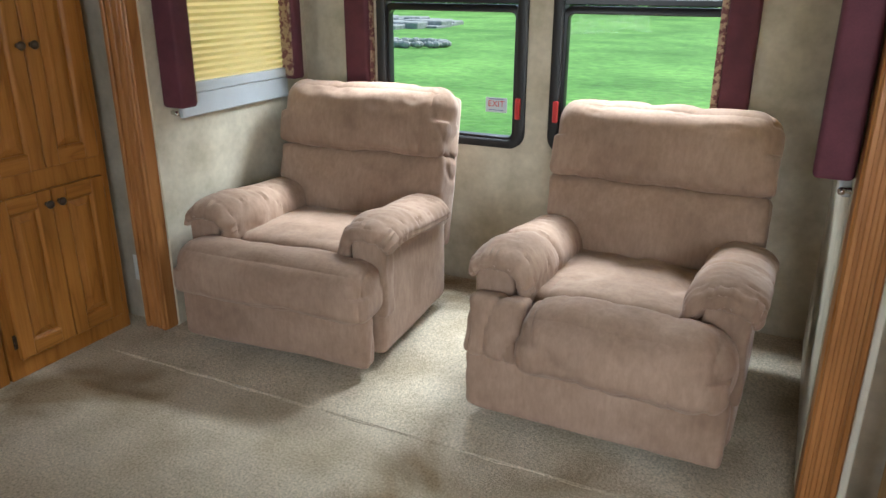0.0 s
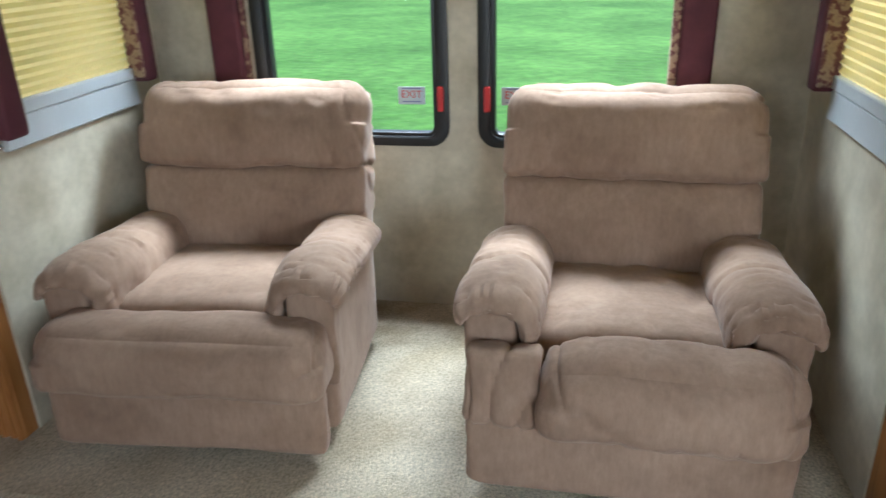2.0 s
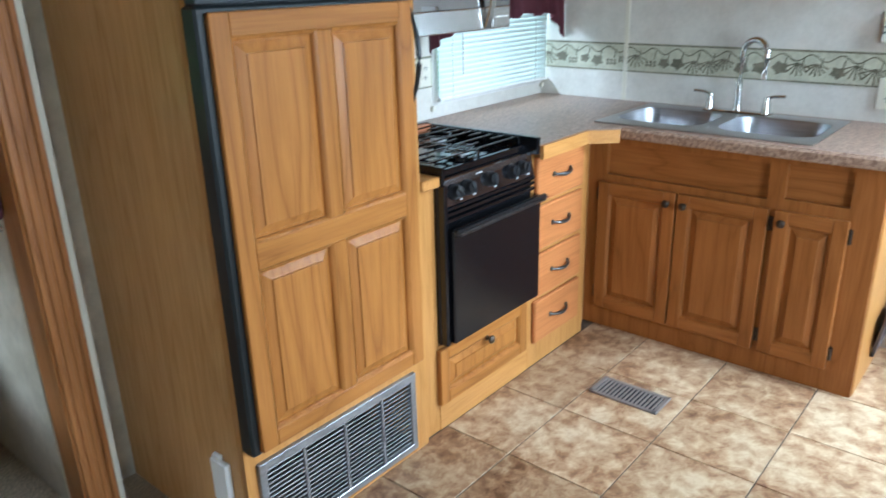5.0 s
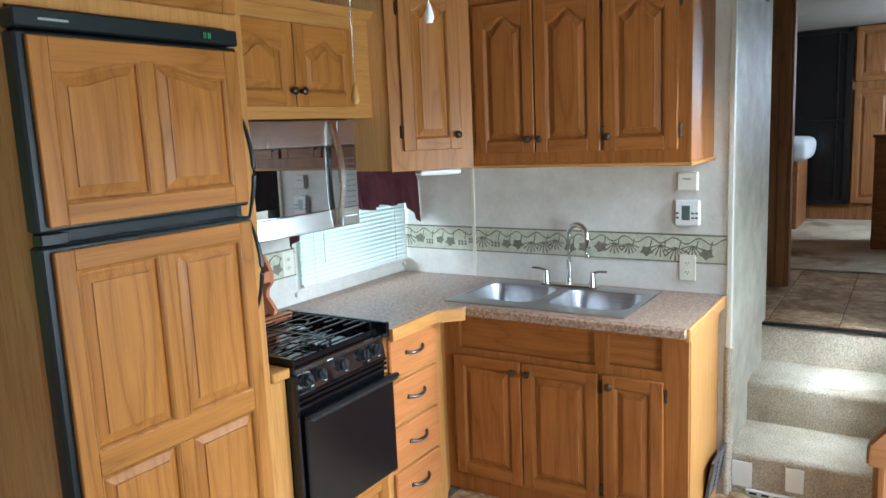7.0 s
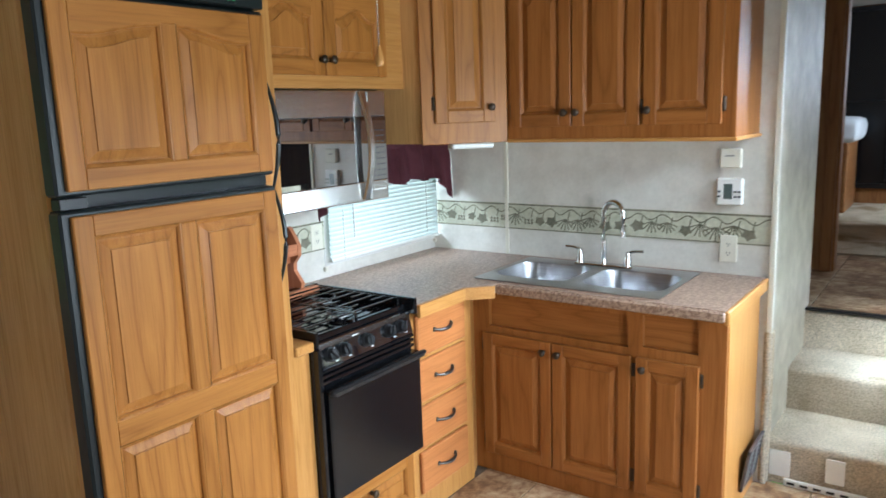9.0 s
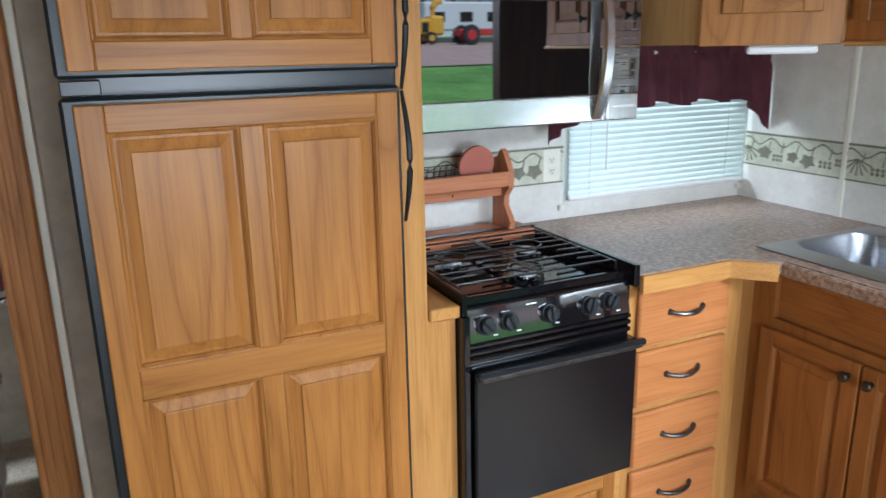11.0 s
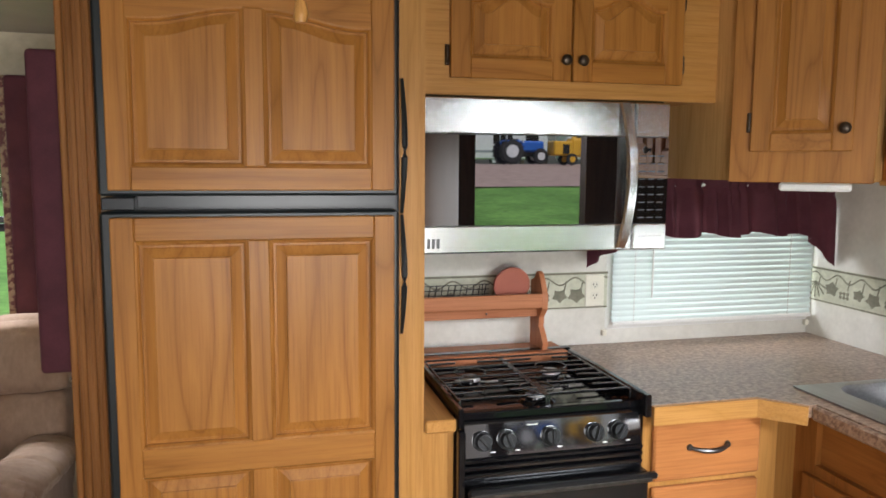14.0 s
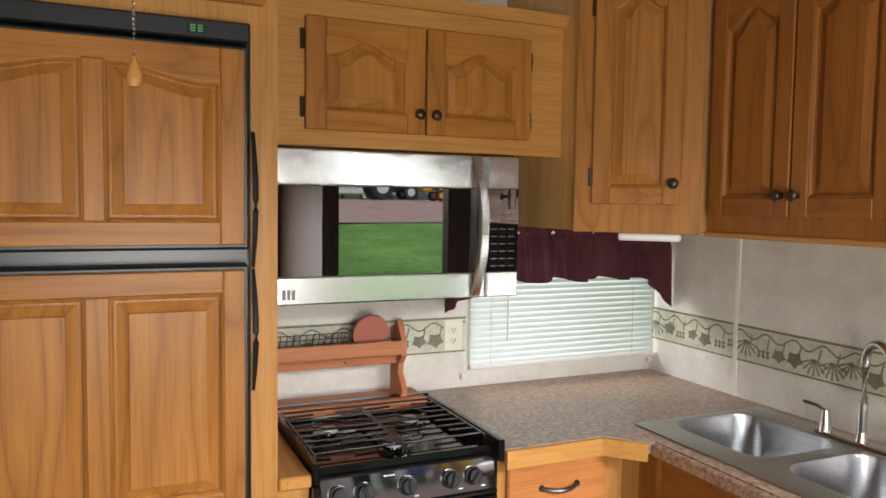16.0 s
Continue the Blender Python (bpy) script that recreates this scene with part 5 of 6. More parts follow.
for x, y in burners:
    bm = bmesh.new()
    cyl(bm, (x, y, 0.880), (x, y, 0.890), 0.055, 0.045, 24)
    cyl(bm, (x, y, 0.890), (x, y, 0.899), 0.026, 0.024, 20)
    b = part("burner", bm, ENAMEL, sv, "round gas burner")
    bm = bmesh.new()
    cyl(bm, (x, y, 0.897), (x, y, 0.906), 0.030, 0.025, 24)
    part("burner_cap", bm, ALU, b, "bare aluminium cap")
GRATE = gloss_black("grate_enamel", 1.9, 0.24)
for gx0, gx1 in ((SX0 + 0.020, (SX0 + SX1) / 2 - 0.004), ((SX0 + SX1) / 2 + 0.004, SX1 - 0.020)):
    bm = bmesh.new()
    y0, y1, z = SF + 0.06, 1.975, 0.916
    for i in range(9):
        y = y0 + 0.02 + i * (y1 - y0 - 0.04) / 8
        if i % 2:
            tube(bm, [(gx0, y, z), (gx0 + (gx1 - gx0) * 0.36, y, z + 0.002)], 0.0035, 6)
            tube(bm, [(gx0 + (gx1 - gx0) * 0.66, y, z + 0.002), (gx1, y, z)], 0.0035, 6)
        else:
            tube(bm, [(gx0, y, z), (gx1, y, z)], 0.0035, 6)
    for x in (gx0, gx1):
        tube(bm, [(x, y0, z - 0.03), (x, y0, z), (x, y1, z), (x, y1, z - 0.03)], 0.0035, 6)
    for x, y in burners:
        if gx0 - 0.06 < x < gx1 + 0.06:
            tube(bm, [(x + 0.045 * math.cos(a), y + 0.045 * math.sin(a), z + 0.001) for a in (k * math.pi / 10 for k in range(21)) if gx0 < x + 0.045 * math.cos(a) < gx1] or [(x, y, z), (x + 0.01, y, z)], 0.003, 6)
    part("grate", bm, GRATE, sv, "black wire pan grate")
tilt = Matrix.Translation((0, SF - 0.004, 0.79)) @ Matrix.Rotation(radians(-12), 4, "X")
bm = bmesh.new()
box(bm, SX0 + 0.016, SX1 - 0.016, 0.0, 0.03, 0.0, 0.086, 0.003, tilt)
cpn = part("control_panel", bm, gloss_black("panel_black", 2.6, 0.05), sv, "glossy black control panel")
for i, x in enumerate((1.243, 1.308, 1.425, 1.545, 1.610)):
    bm = bmesh.new()
    c, q = tilt @ Vector((x, 0, 0.042)), (tilt.to_3x3() @ Vector((0, -1, 0)))
    cyl(bm, c, c + q * 0.010, 0.025, 0.024, 20)
    cyl(bm, c + q * 0.010, c + q * 0.024, 0.021, 0.018, 20)
    box(bm, -0.005, 0.005, -0.030, -0.008, -0.020, 0.020, 0.002, tilt @ Matrix.Translation((x, 0, 0.042)) @ Matrix.Rotation(radians(20 * (i - 2)), 4, "Y"))
    part("knob", bm, BLACK, cpn, "black burner control knob")
for x, w, v in ((1.264, 0.012, 0.012), (1.329, 0.012, 0.012), (1.442, 0.012, 0.012), (1.567, 0.012, 0.012), (1.632, 0.012, 0.012), (1.362, 0.03, 0.072)):
    bm = bmesh.new()
    box(bm, x, x + w, -0.0012, 0.001, v, v + 0.003, 0, tilt)
    part("legend", bm, WHITE, cpn, "tiny white legend")
bm = bmesh.new()
for z in (0.738, 0.758, 0.776):
    box(bm, SX0 + 0.012, SX1 - 0.012, SF - 0.004, SF + 0.03, z, z + 0.012, 0.003)
part("vent_trim", bm, ENAMEL, sv, "stepped black vent trim")
od = part("oven_door", boxes((SX0 + 0.022, SX1 - 0.002, SF - 0.022, SF + 0.02, 0.330, 0.722), bevel=0.005), OVENGLASS, sv, "pebbled black oven door")
bm = bmesh.new()
box(bm, SX0 + 0.018, SX1 + 0.014, SF - 0.044, SF - 0.022, 0.706, 0.724, 0.006)
part("handle", bm, BLACK, od, "full-width black handle")
# Added strip: the highlight on the black handle is put in as grey metal.
part("handle_trim", boxes((SX0 + 0.030, SX1 - 0.006, SF - 0.048, SF - 0.042, 0.704, 0.714), bevel=0.002), PEWTER, od, "dull metal strip standing for the highlight along the handle")
part("side_trim", boxes((SX0, SX0 + 0.018, SF - 0.006, SF + 0.02, 0.325, 0.862), bevel=0.003), ENAMEL, sv)

# ---- sink and tap ----
sk = thing("kitchen_sink", (2.42, 1.125, CT - 0.15), "double-bowl stainless steel sink set in the countertop", "sink")


def bowl(y0, y1, x0, x1):
    """One cell of the rim with its bowl pressed into it."""
    bm = bmesh.new()
    cx, cy = (x0 + x1) / 2, (y0 + y1) / 2
    bx0, bx1, by0, by1 = 2.262, 2.580, y0 + 0.028, y1 - 0.028
    lip = rounded(bx0, bx1, by0, by1, 0.075, 8)
    a, b = (x1 - x0) / 2, (y1 - y0) / 2
    rim = []
    for x, y in lip:
        dx, dy = x - (bx0 + bx1) / 2, y - cy
        k = 1 / max(abs(dx) / ((bx1 - bx0) / 2), abs(dy) / ((by1 - by0) / 2))
        u, v = dx * k / ((bx1 - bx0) / 2), dy * k / ((by1 - by0) / 2)
        rim.append((cx + u * a, cy + v * b))
    mid = ((bx0 + bx1) / 2, cy)
    sh = lambda f: [(mid[0] + (x - mid[0]) * f, mid[1] + (y - mid[1]) * f) for x, y in lip]
    loops = [(rim, CT + 0.001), (rim, CT + 0.005), (sh(1.06), CT + 0.006), (lip, CT + 0.004), (sh(0.985), CT - 0.006), (sh(0.95), CT - 0.12), (sh(0.90), CT - 0.145), (sh(0.80), CT - 0.155), (sh(0.12), CT - 0.160)]
    vs = [[bm.verts.new((x, y, z)) for x, y in pts] for pts, z in loops]
    n = len(lip)
    for p, q in zip(vs, vs[1:]):
        for i in range(n):
            bm.faces.new((p[i], p[(i + 1) % n], q[(i + 1) % n], q[i]))
    bm.faces.new(vs[-1])
    o = part("bowl", bm, BASIN, sk, "pressed stainless bowl")
    bm = bmesh.new()
    cyl(bm, (mid[0], mid[1], CT - 0.1605), (mid[0], mid[1], CT - 0.156), 0.042, 0.038, 20)
    part("drain", bm, CHROME, o, "round strainer drain")


bowl(1.125, 1.530, 2.165, 2.668)
bowl(0.722, 1.125, 2.165, 2.668)
ft = thing("kitchen_tap", (2.625, 1.13, CT + 0.005), "brushed-nickel gooseneck tap with two lever handles", "tap")
bm = bmesh.new()
box(bm, 2.60, 2.652, 0.995, 1.270, CT + 0.004, CT + 0.014, 0.005)
part("deck_plate", bm, CHROME, ft)
bm = bmesh.new()
cyl(bm, (2.625, 1.135, CT + 0.012), (2.625, 1.135, CT + 0.04), 0.018, 0.013, 16)
d = Vector((-0.38, -0.92, 0)).normalized()
pts = [Vector((2.625, 1.135, CT + 0.03)), Vector((2.625, 1.135, CT + 0.12)), Vector((2.625, 1.135, CT + 0.225))]
for i in range(1, 15):
    a = math.pi * i / 14 * 1.02
    pts.append(Vector((2.625, 1.135, CT + 0.235)) + d * 0.058 * (1 - math.cos(a)) + Vector((0, 0, 0.060 * math.sin(a))))
pts.append(pts[-1] + Vector((0, 0, -0.07)))
tube(bm, pts, 0.0125, 14)
cyl(bm, pts[-1] + Vector((0, 0, 0.012)), pts[-1] - Vector((0, 0, 0.012)), 0.013, n=14)
part("spout", bm, CHROME, ft, "tall gooseneck spout")
for y, s in ((1.245, 1), (1.02, -1)):
    bm = bmesh.new()
    cyl(bm, (2.62, y, CT + 0.010), (2.62, y, CT + 0.05), 0.019, 0.014, 16)
    cyl(bm, (2.62, y, CT + 0.05), (2.62, y, CT + 0.075), 0.014, 0.010, 16)
    tube(bm, [(2.62, y, CT + 0.072), (2.618, y + s * 0.03, CT + 0.082), (2.615, y + s * 0.07, CT + 0.084)], 0.006, 8)
    part("lever_handle", bm, CHROME, ft)

# ---- spice rack behind the stove ----
rk = thing("spice_rack", (1.40, 2.03, CT), "reddish wooden knife and spice rack behind the stove", "rack")
part("base_board", boxes((1.105, 1.672, 1.955, 2.09, CT - 0.002, CT + 0.028), bevel=0.003), RACKW["x"], rk)
for i in range(9):
    x = 1.15 + i * 0.055
    bm = bmesh.new()
    box(bm, -0.003, 0.003, -0.022, 0.022, 0, 0.0012, 0, Matrix.Translation((x, 1.995, CT + 0.0276)) @ Matrix.Rotation(radians(-20), 4, "Z"))
    part("knife_slot", bm, BLACK, rk, "dark knife slot")
prof = [(2.09, CT + 0.02), (1.985, CT + 0.02), (1.975, CT + 0.05), (1.99, CT + 0.07), (2.015, CT + 0.10), (2.012, CT + 0.13), (1.985, CT + 0.16), (1.982, CT + 0.20), (2.00, CT + 0.235), (2.025, CT + 0.27), (2.04, CT + 0.275), (2.06, CT + 0.25), (2.09, CT + 0.24)]
for x in (1.112, 1.593):
    bm = bmesh.new()
    prism(bm, prof, Matrix(((0, 0, 1, x), (1, 0, 0, 0), (0, 1, 0, 0), (0, 0, 0, 1))), 0.018)
    part("end_bracket", bm, RACKW["z"], rk, "scroll-cut end bracket")
part("front_rail", boxes((1.125, 1.598, 1.985, 1.997, CT + 0.165, CT + 0.21), bevel=0.002), RACKW["x"], rk)
part("shelf", boxes((1.13, 1.593, 1.997, 2.085, CT + 0.160, CT + 0.172), bevel=0.002), RACKW["x"], rk)
part("front_rail", boxes((1.125, 1.598, 2.03, 2.042, CT + 0.128, CT + 0.162), bevel=0.002), RACKW["x"], rk)
bm = bmesh.new()
for x in (1.2, 1.42):
    ball(bm, (x, 2.029, CT + 0.143), 0.004, n=8)
part("screw", bm, BRONZE, rk)
bm = bmesh.new()
zb = CT + 0.174
for i in range(11):
    x = 1.20 + i * 0.02
    tube(bm, [(x, 2.012, zb + 0.002), (x + 0.01, 2.005, zb + 0.07)], 0.0016, 5)
for j in range(5):
    z = zb + 0.004 + j * 0.016
    tube(bm, [(1.19, 2.012 - j * 0.002, z), (1.42, 2.012 - j * 0.002, z + 0.002)], 0.0016, 5)
for x in (1.192, 1.418):
    tube(bm, [(x, 2.012, zb + 0.002), (x, 2.07, zb + 0.002), (x, 2.07, zb + 0.06), (x, 2.005, zb + 0.068)], 0.0018, 5)
single("wire_basket", bm, WIRE, "small black wire basket on the rack shelf", "basket")
bm = bmesh.new()
cyl(bm, (1.505, 2.03, CT + 0.232), (1.505, 2.040, CT + 0.234), 0.060, n=40)
dk = single("round_trivet", bm, DISK, "round terracotta-pink trivet with a small hole leaning on the rack", "trivet")
bm = bmesh.new()
cyl(bm, (1.485, 2.0285, CT + 0.278), (1.485, 2.0295, CT + 0.278), 0.004, n=10)
ob = part("hang_hole", bm, BLACK, dk)

# ---- small fittings ----


def plate(name, m, w, h, label, category, sockets=2, material=None):
    t = thing(name, m.translation, label, category)
    bm = bmesh.new()
    box(bm, -w / 2, w / 2, -h / 2, h / 2, 0, 0.006, 0.0025, m)
    p = part("cover_plate", bm, material or IVORY, t)
    for k in range(sockets):
        v = (k - (sockets - 1) / 2) * 0.038
        bm = bmesh.new()
        prism(bm, rounded(-0.016, 0.016, v - 0.014, v + 0.014, 0.008), m @ Matrix.Translation((0, 0, 0.005)), 0.0025)
        s = part("socket", bm, material or IVORY, p)
        bm = bmesh.new()
        for u in (-0.006, 0.006):
            box(bm, u - 0.0012, u + 0.0012, v - 0.002, v + 0.006, 0.0072, 0.0081, 0, m)
        box(bm, -0.002, 0.002, v - 0.009, v - 0.005, 0.0072, 0.0081, 0, m)
        part("slot", bm, BLACK, s)
    return t


plate("wall_outlet", plane((1.840, YM - 0.002, 1.085), (1, 0, 0), (0, -1, 0)), 0.070, 0.112, "ivory double outlet on the backsplash", "outlet")
plate("wall_outlet", plane((2.711, 0.623, 1.003), (0, -1, 0), (-1, 0, 0)), 0.070, 0.114, "ivory double outlet beside the sink", "outlet")
plate("wall_outlet", plane((-2.315, 2.133, 0.23), (1, 0, 0), (0, -1, 0)), 0.066, 0.112, "white double outlet beside the oak post", "outlet", 2, WHITE)
th = thing("thermostat", (2.712, 0.623, 1.24), "white digital thermostat with a small grey display", "thermostat")
m = plane((2.714, 0.623, 1.241), (0, -1, 0), (-1, 0, 0))
bm = bmesh.new()
box(bm, -0.052, 0.052, -0.055, 0.055, 0, 0.024, 0.006, m)
part("case", bm, WHITE, th)
bm = bmesh.new()
box(bm, -0.022, 0.012, -0.03, 0.032, 0.0235, 0.0248, 0, m)
part("display", bm, plain("lcd_grey", (0.10, 0.13, 0.12), 0.25), th, "dark grey display")
for u in (-0.04, 0.024, 0.04):
    for v in (-0.02, 0.0):
        bm = bmesh.new()
        box(bm, u - 0.006, u + 0.006, v - 0.004, v + 0.004, 0.0235, 0.0258, 0.001, m)
        part("button", bm, GREYP, th)
sn = thing("gas_detector", (2.712, 0.623, 1.376), "cream plastic detector box above the thermostat", "detector")
m = plane((2.714, 0.623, 1.376), (0, -1, 0), (-1, 0, 0))
bm = bmesh.new()
box(bm, -0.043, 0.043, -0.04, 0.04, 0, 0.022, 0.005, m)
part("case", bm, IVORY, sn)
bm = bmesh.new()
box(bm, -0.02, 0.015, 0.008, 0.012, 0.0215, 0.0226, 0, m)
part("slot", bm, GREYP, sn)

# floor register
rg = thing("floor_register", (1.765, 1.12, 0.003), "brown-grey metal floor register set in the tiles", "floor vent")
bm = bmesh.new()
rx0, rx1, ry0, ry1 = 1.700, 1.830, 0.985, 1.250
for r in ((rx0, rx1, ry0, ry0 + 0.018), (rx0, rx1, ry1 - 0.018, ry1), (rx0, rx0 + 0.016, ry0, ry1), (rx1 - 0.016, rx1, ry0, ry1)):
    box(bm, *r, 0.001, 0.008, 0.002)
REGM = plain("register_metal", (0.30, 0.26, 0.23), 0.45, 0.5)
part("frame", bm, REGM, rg)
# Thin black sheet in place of the shaded hollow below the slats.
part("duct", boxes((rx0 + 0.01, rx1 - 0.01, ry0 + 0.01, ry1 - 0.01, 0.0005, 0.002)), BLACK, rg)
for i in range(15):
    y = ry0 + 0.026 + i * (ry1 - ry0 - 0.052) / 14
    part("slat", boxes((rx0 + 0.014, rx1 - 0.014, y - 0.003, y + 0.003, 0.002, 0.0065)), REGM, rg, "", False)

# return vent in the end panel of the sink base, pulled open
ev = thing("end_vent", (2.6, 0.47, 0.16), "dark louvred vent flap tilted out of the cabinet end", "vent")
tl = Matrix.Translation((2.565, 0.484, 0.075)) @ Matrix.Rotation(radians(9), 4, "X")
bm = bmesh.new()
for r in ((-0.12, 0.12, 0.0, 0.018), (-0.12, 0.12, 0.162, 0.18), (-0.12, -0.10, 0.0, 0.18), (0.10, 0.12, 0.0, 0.18), (-0.008, 0.008, 0.0, 0.18)):
    box(bm, r[0], r[1], -0.012, 0.0, r[2], r[3], 0.002, tl)
part("frame", bm, plain("vent_brown", (0.09, 0.07, 0.07), 0.4), ev)
bm = bmesh.new()
box(bm, -0.11, 0.11, -0.004, -0.001, 0.01, 0.17, 0, tl)
part("back", bm, BLACK, ev)
for i in range(7):
    bm = bmesh.new()
    box(bm, -0.105, 0.105, -0.010, -0.004, 0.024 + i * 0.021, 0.028 + i * 0.021, 0, tl)
    part("slat", bm, VENTM, ev, "", False)

# plates on the lowest riser
for y0, y1, z0, z1 in ((0.352, 0.435, 0.035, 0.150), (0.148, 0.220, 0.052, 0.158)):
    plate("cover_plate", plane((2.751, (y0 + y1) / 2, (z0 + z1) / 2), (0, -1, 0), (-1, 0, 0)), y1 - y0, z1 - z0, "white blank cover plate on the carpeted riser", "cover plate", 0, WHITE)
bm = boxes((2.735, 2.752, 0.06, 0.375, 0.002, 0.032), bevel=0.004)
rv = single("riser_vent", bm, WHITE, "low white vent strip at the foot of the stairs", "vent")
bm = boxes(*[(2.7335, 2.7355, 0.08 + i * 0.05, 0.11 + i * 0.05, 0.012, 0.022) for i in range(6)])
part("vent_slot", bm, BLACK, rv)

# pull chains hanging from the ceiling
for x, y, z, mat, lab in ((0.776, 0.832, 1.70, FRAME["z"], "beaded pull chain with a small wooden pull"), (0.83, 0.67, 1.855, WHITE, "beaded pull chain with a white drop pull")):
    t = thing("pull_chain", (x, y, TOP), lab, "pull chain", "pull chains")
    bm = bmesh.new()
    for i in range(int((TOP - z - 0.03) / 0.0065)):
        bmesh.ops.create_icosphere(bm, subdivisions=1, radius=0.0024, matrix=Matrix.Translation((x, y, z + 0.03 + i * 0.0065)))
    part("chain", bm, CHROME, t, "bead chain")
    bm = bmesh.new()
    tube(bm, [(x, y, z + 0.034 - i * 0.004) for i in range(11)], lambda s: 0.002 + 0.008 * math.sin(math.pi * min(1, s * 0.62 + 0.02)) ** 1.2 * (1.0 if s < 0.9 else 0.8), 10)
    part("pull", bm, mat, t)

# wooden dining chair beside the table side
dc2 = thing("dining_chair", (1.5, -0.33, 0), "brown wooden dining chair with a curved slatted back", "chair")
DCW = woods("chair_wood", (0.24, 0.10, 0.035), (0.30, 0.13, 0.045), (0.34, 0.15, 0.055))
part("seat", boxes((1.34, 1.74, -0.54, -0.13, 0.43, 0.465), bevel=0.012), DCW["y"], dc2)
for x in (1.36, 1.72):
    for y in (-0.52, -0.15):
        bm = bmesh.new()
        cyl(bm, (x, y, 0.0), (x, y, 0.44), 0.016, 0.02, 12)
        part("leg", bm, DCW["z"], dc2)
for y in (-0.515, -0.155):
    bm = bmesh.new()
    tube(bm, [(1.355 - 0.03 * s, y, 0.45 + 0.46 * s) for s in (0, 0.3, 0.6, 1)], 0.017, 10)
    part("back_post", bm, DCW["z"], dc2)
bm = bmesh.new()
prism(bm, [(-0.545, 0.85), (-0.125, 0.85), (-0.125, 0.90), (-0.16, 0.945), (-0.24, 0.975), (-0.335, 0.985), (-0.43, 0.975), (-0.51, 0.945), (-0.545, 0.90)], Matrix(((0, 0, 1, 1.305), (1, 0, 0, 0), (0, 1, 0, 0), (0, 0, 0, 1))), 0.03)
bmesh.ops.bevel(bm, geom=bm.edges[:], offset=0.006, segments=2, affect="EDGES")
part("top_rail", bm, DCW["y"], dc2, "arched top rail")
for i in range(4):
    y = -0.45 + i * 0.077
    part("back_slat", boxes((1.325, 1.337, y - 0.018, y + 0.018, 0.46, 0.86), bevel=0.003), DCW["z"], dc2)

# ---- front rooms seen up the stairs ----
jb = thing("door_frame", (4.5, 0.5, 0.576), "brown oak door jamb at the top of the hall", "door frame", "", "structure")
part("jamb", boxes((4.46, 4.56, 0.455, 0.62, 0.576, TOP), bevel=0.006), DARKW["z"], jb)
part("stop", boxes((4.44, 4.462, 0.47, 0.53, 0.576, TOP), bevel=0.004), DARKW["z"], jb)
wall_x("wall_hall_partition", 4.47, 4.53, 0.62, 1.55, 0.5, TOP, [], WALL, "plain beige vinyl partition")
dv = thing("dark_doorway", (7.8, 0.63, 0.76), "black-framed doorway of the front room with dark glass", "door", "", "structure")
m = plane((7.79, 0.90, 0.0), (0, -1, 0), (-1, 0, 0))
bm = bmesh.new()
for r in ((0, 0.035, 0.76, 2.44), (0.475, 0.53, 0.76, 2.44), (0, 0.53, 0.74, 0.785), (0, 0.53, 2.40, 2.44), (0.03, 0.48, 1.56, 1.575), (0.40, 0.412, 0.78, 2.4)):
    box(bm, r[0], r[1], r[2], r[3], 0, 0.03, 0.003, m)
part("frame", bm, BLACK, dv)
bm = bmesh.new()
box(bm, 0.02, 0.5, 0.77, 2.42, 0.0, 0.012, 0, m)
part("dark_glass", bm, gloss_black("smoked_glass", 1.45, 0.25), dv)
bd = thing("bed", (7.3, 1.2, 0.6), "made bed with a white cover in the front room", "bed")
part("mattress", pillow((0.75, 0.75, 0.22), (7.30, 1.02, 1.32), 0.08, (0, 0, 0.02), n=10, wrinkle=0.01, seed=4), plain("bed_cover", (0.62, 0.63, 0.65), 0.8, relief=0.2), bd)
part("bed_base", boxes((6.98, 7.62, 0.72, 1.38, 0.592, 1.22), bevel=0.01), DARKW["x"], bd)
for i, (y0, y1, z0, z1) in enumerate(((0.345, 0.02, 1.93, 2.44), (0.345, 0.02, 0.76, 1.86))):
    t = thing("wardrobe_door", (7.78, (y0 + y1) / 2, z0), "brown panelled wardrobe door in the front room", "wardrobe", "wardrobe doors")
    framed("door", plane((7.78, y0, z0), (0, -1, 0), (-1, 0, 0)), y0 - y1, z1 - z0, [(0.05, y0 - y1 - 0.05, 0.05, z1 - z0 - 0.05)], 0.0, DARKW, t)
ds = thing("dresser", (6.2, -0.2, 0.592), "reddish-brown wooden dresser in the front room", "dresser")
part("body", boxes((6.0, 6.5, -0.6, 0.085, 0.592, 1.44), bevel=0.008), DARKW["y"], ds)
part("top", boxes((5.98, 6.52, -0.62, 0.10, 1.44, 1.465), bevel=0.006), DARKW["y"], ds)
for i in range(3):
    d = part("drawer", boxes((5.985, 6.0, -0.55, 0.06, 0.65 + i * 0.26, 0.88 + i * 0.26), bevel=0.004), DARKW["y"], ds)
    knob((5.985, -0.02, 0.77 + i * 0.26), (-1, 0, 0), d)
pq = thing("wall_plaque", (3.2, 0.44, 2.17), "black openwork wall plaque beside the stairs", "plaque")
bm = bmesh.new()
for r in ((2.93, 3.42, 2.165, 2.185), (2.93, 3.42, 2.36, 2.38), (2.93, 2.95, 2.165, 2.38), (3.40, 3.42, 2.165, 2.38)):
    box(bm, r[0], r[1], 0.434, 0.444, r[2], r[3], 0.002)
for i in range(12):
    cyl(bm, (2.97 + i * 0.038, 0.439, 2.18), (2.97 + (i + 0.7) * 0.038, 0.439, 2.365), 0.004, n=6)
part("ironwork", bm, BLACK, pq)

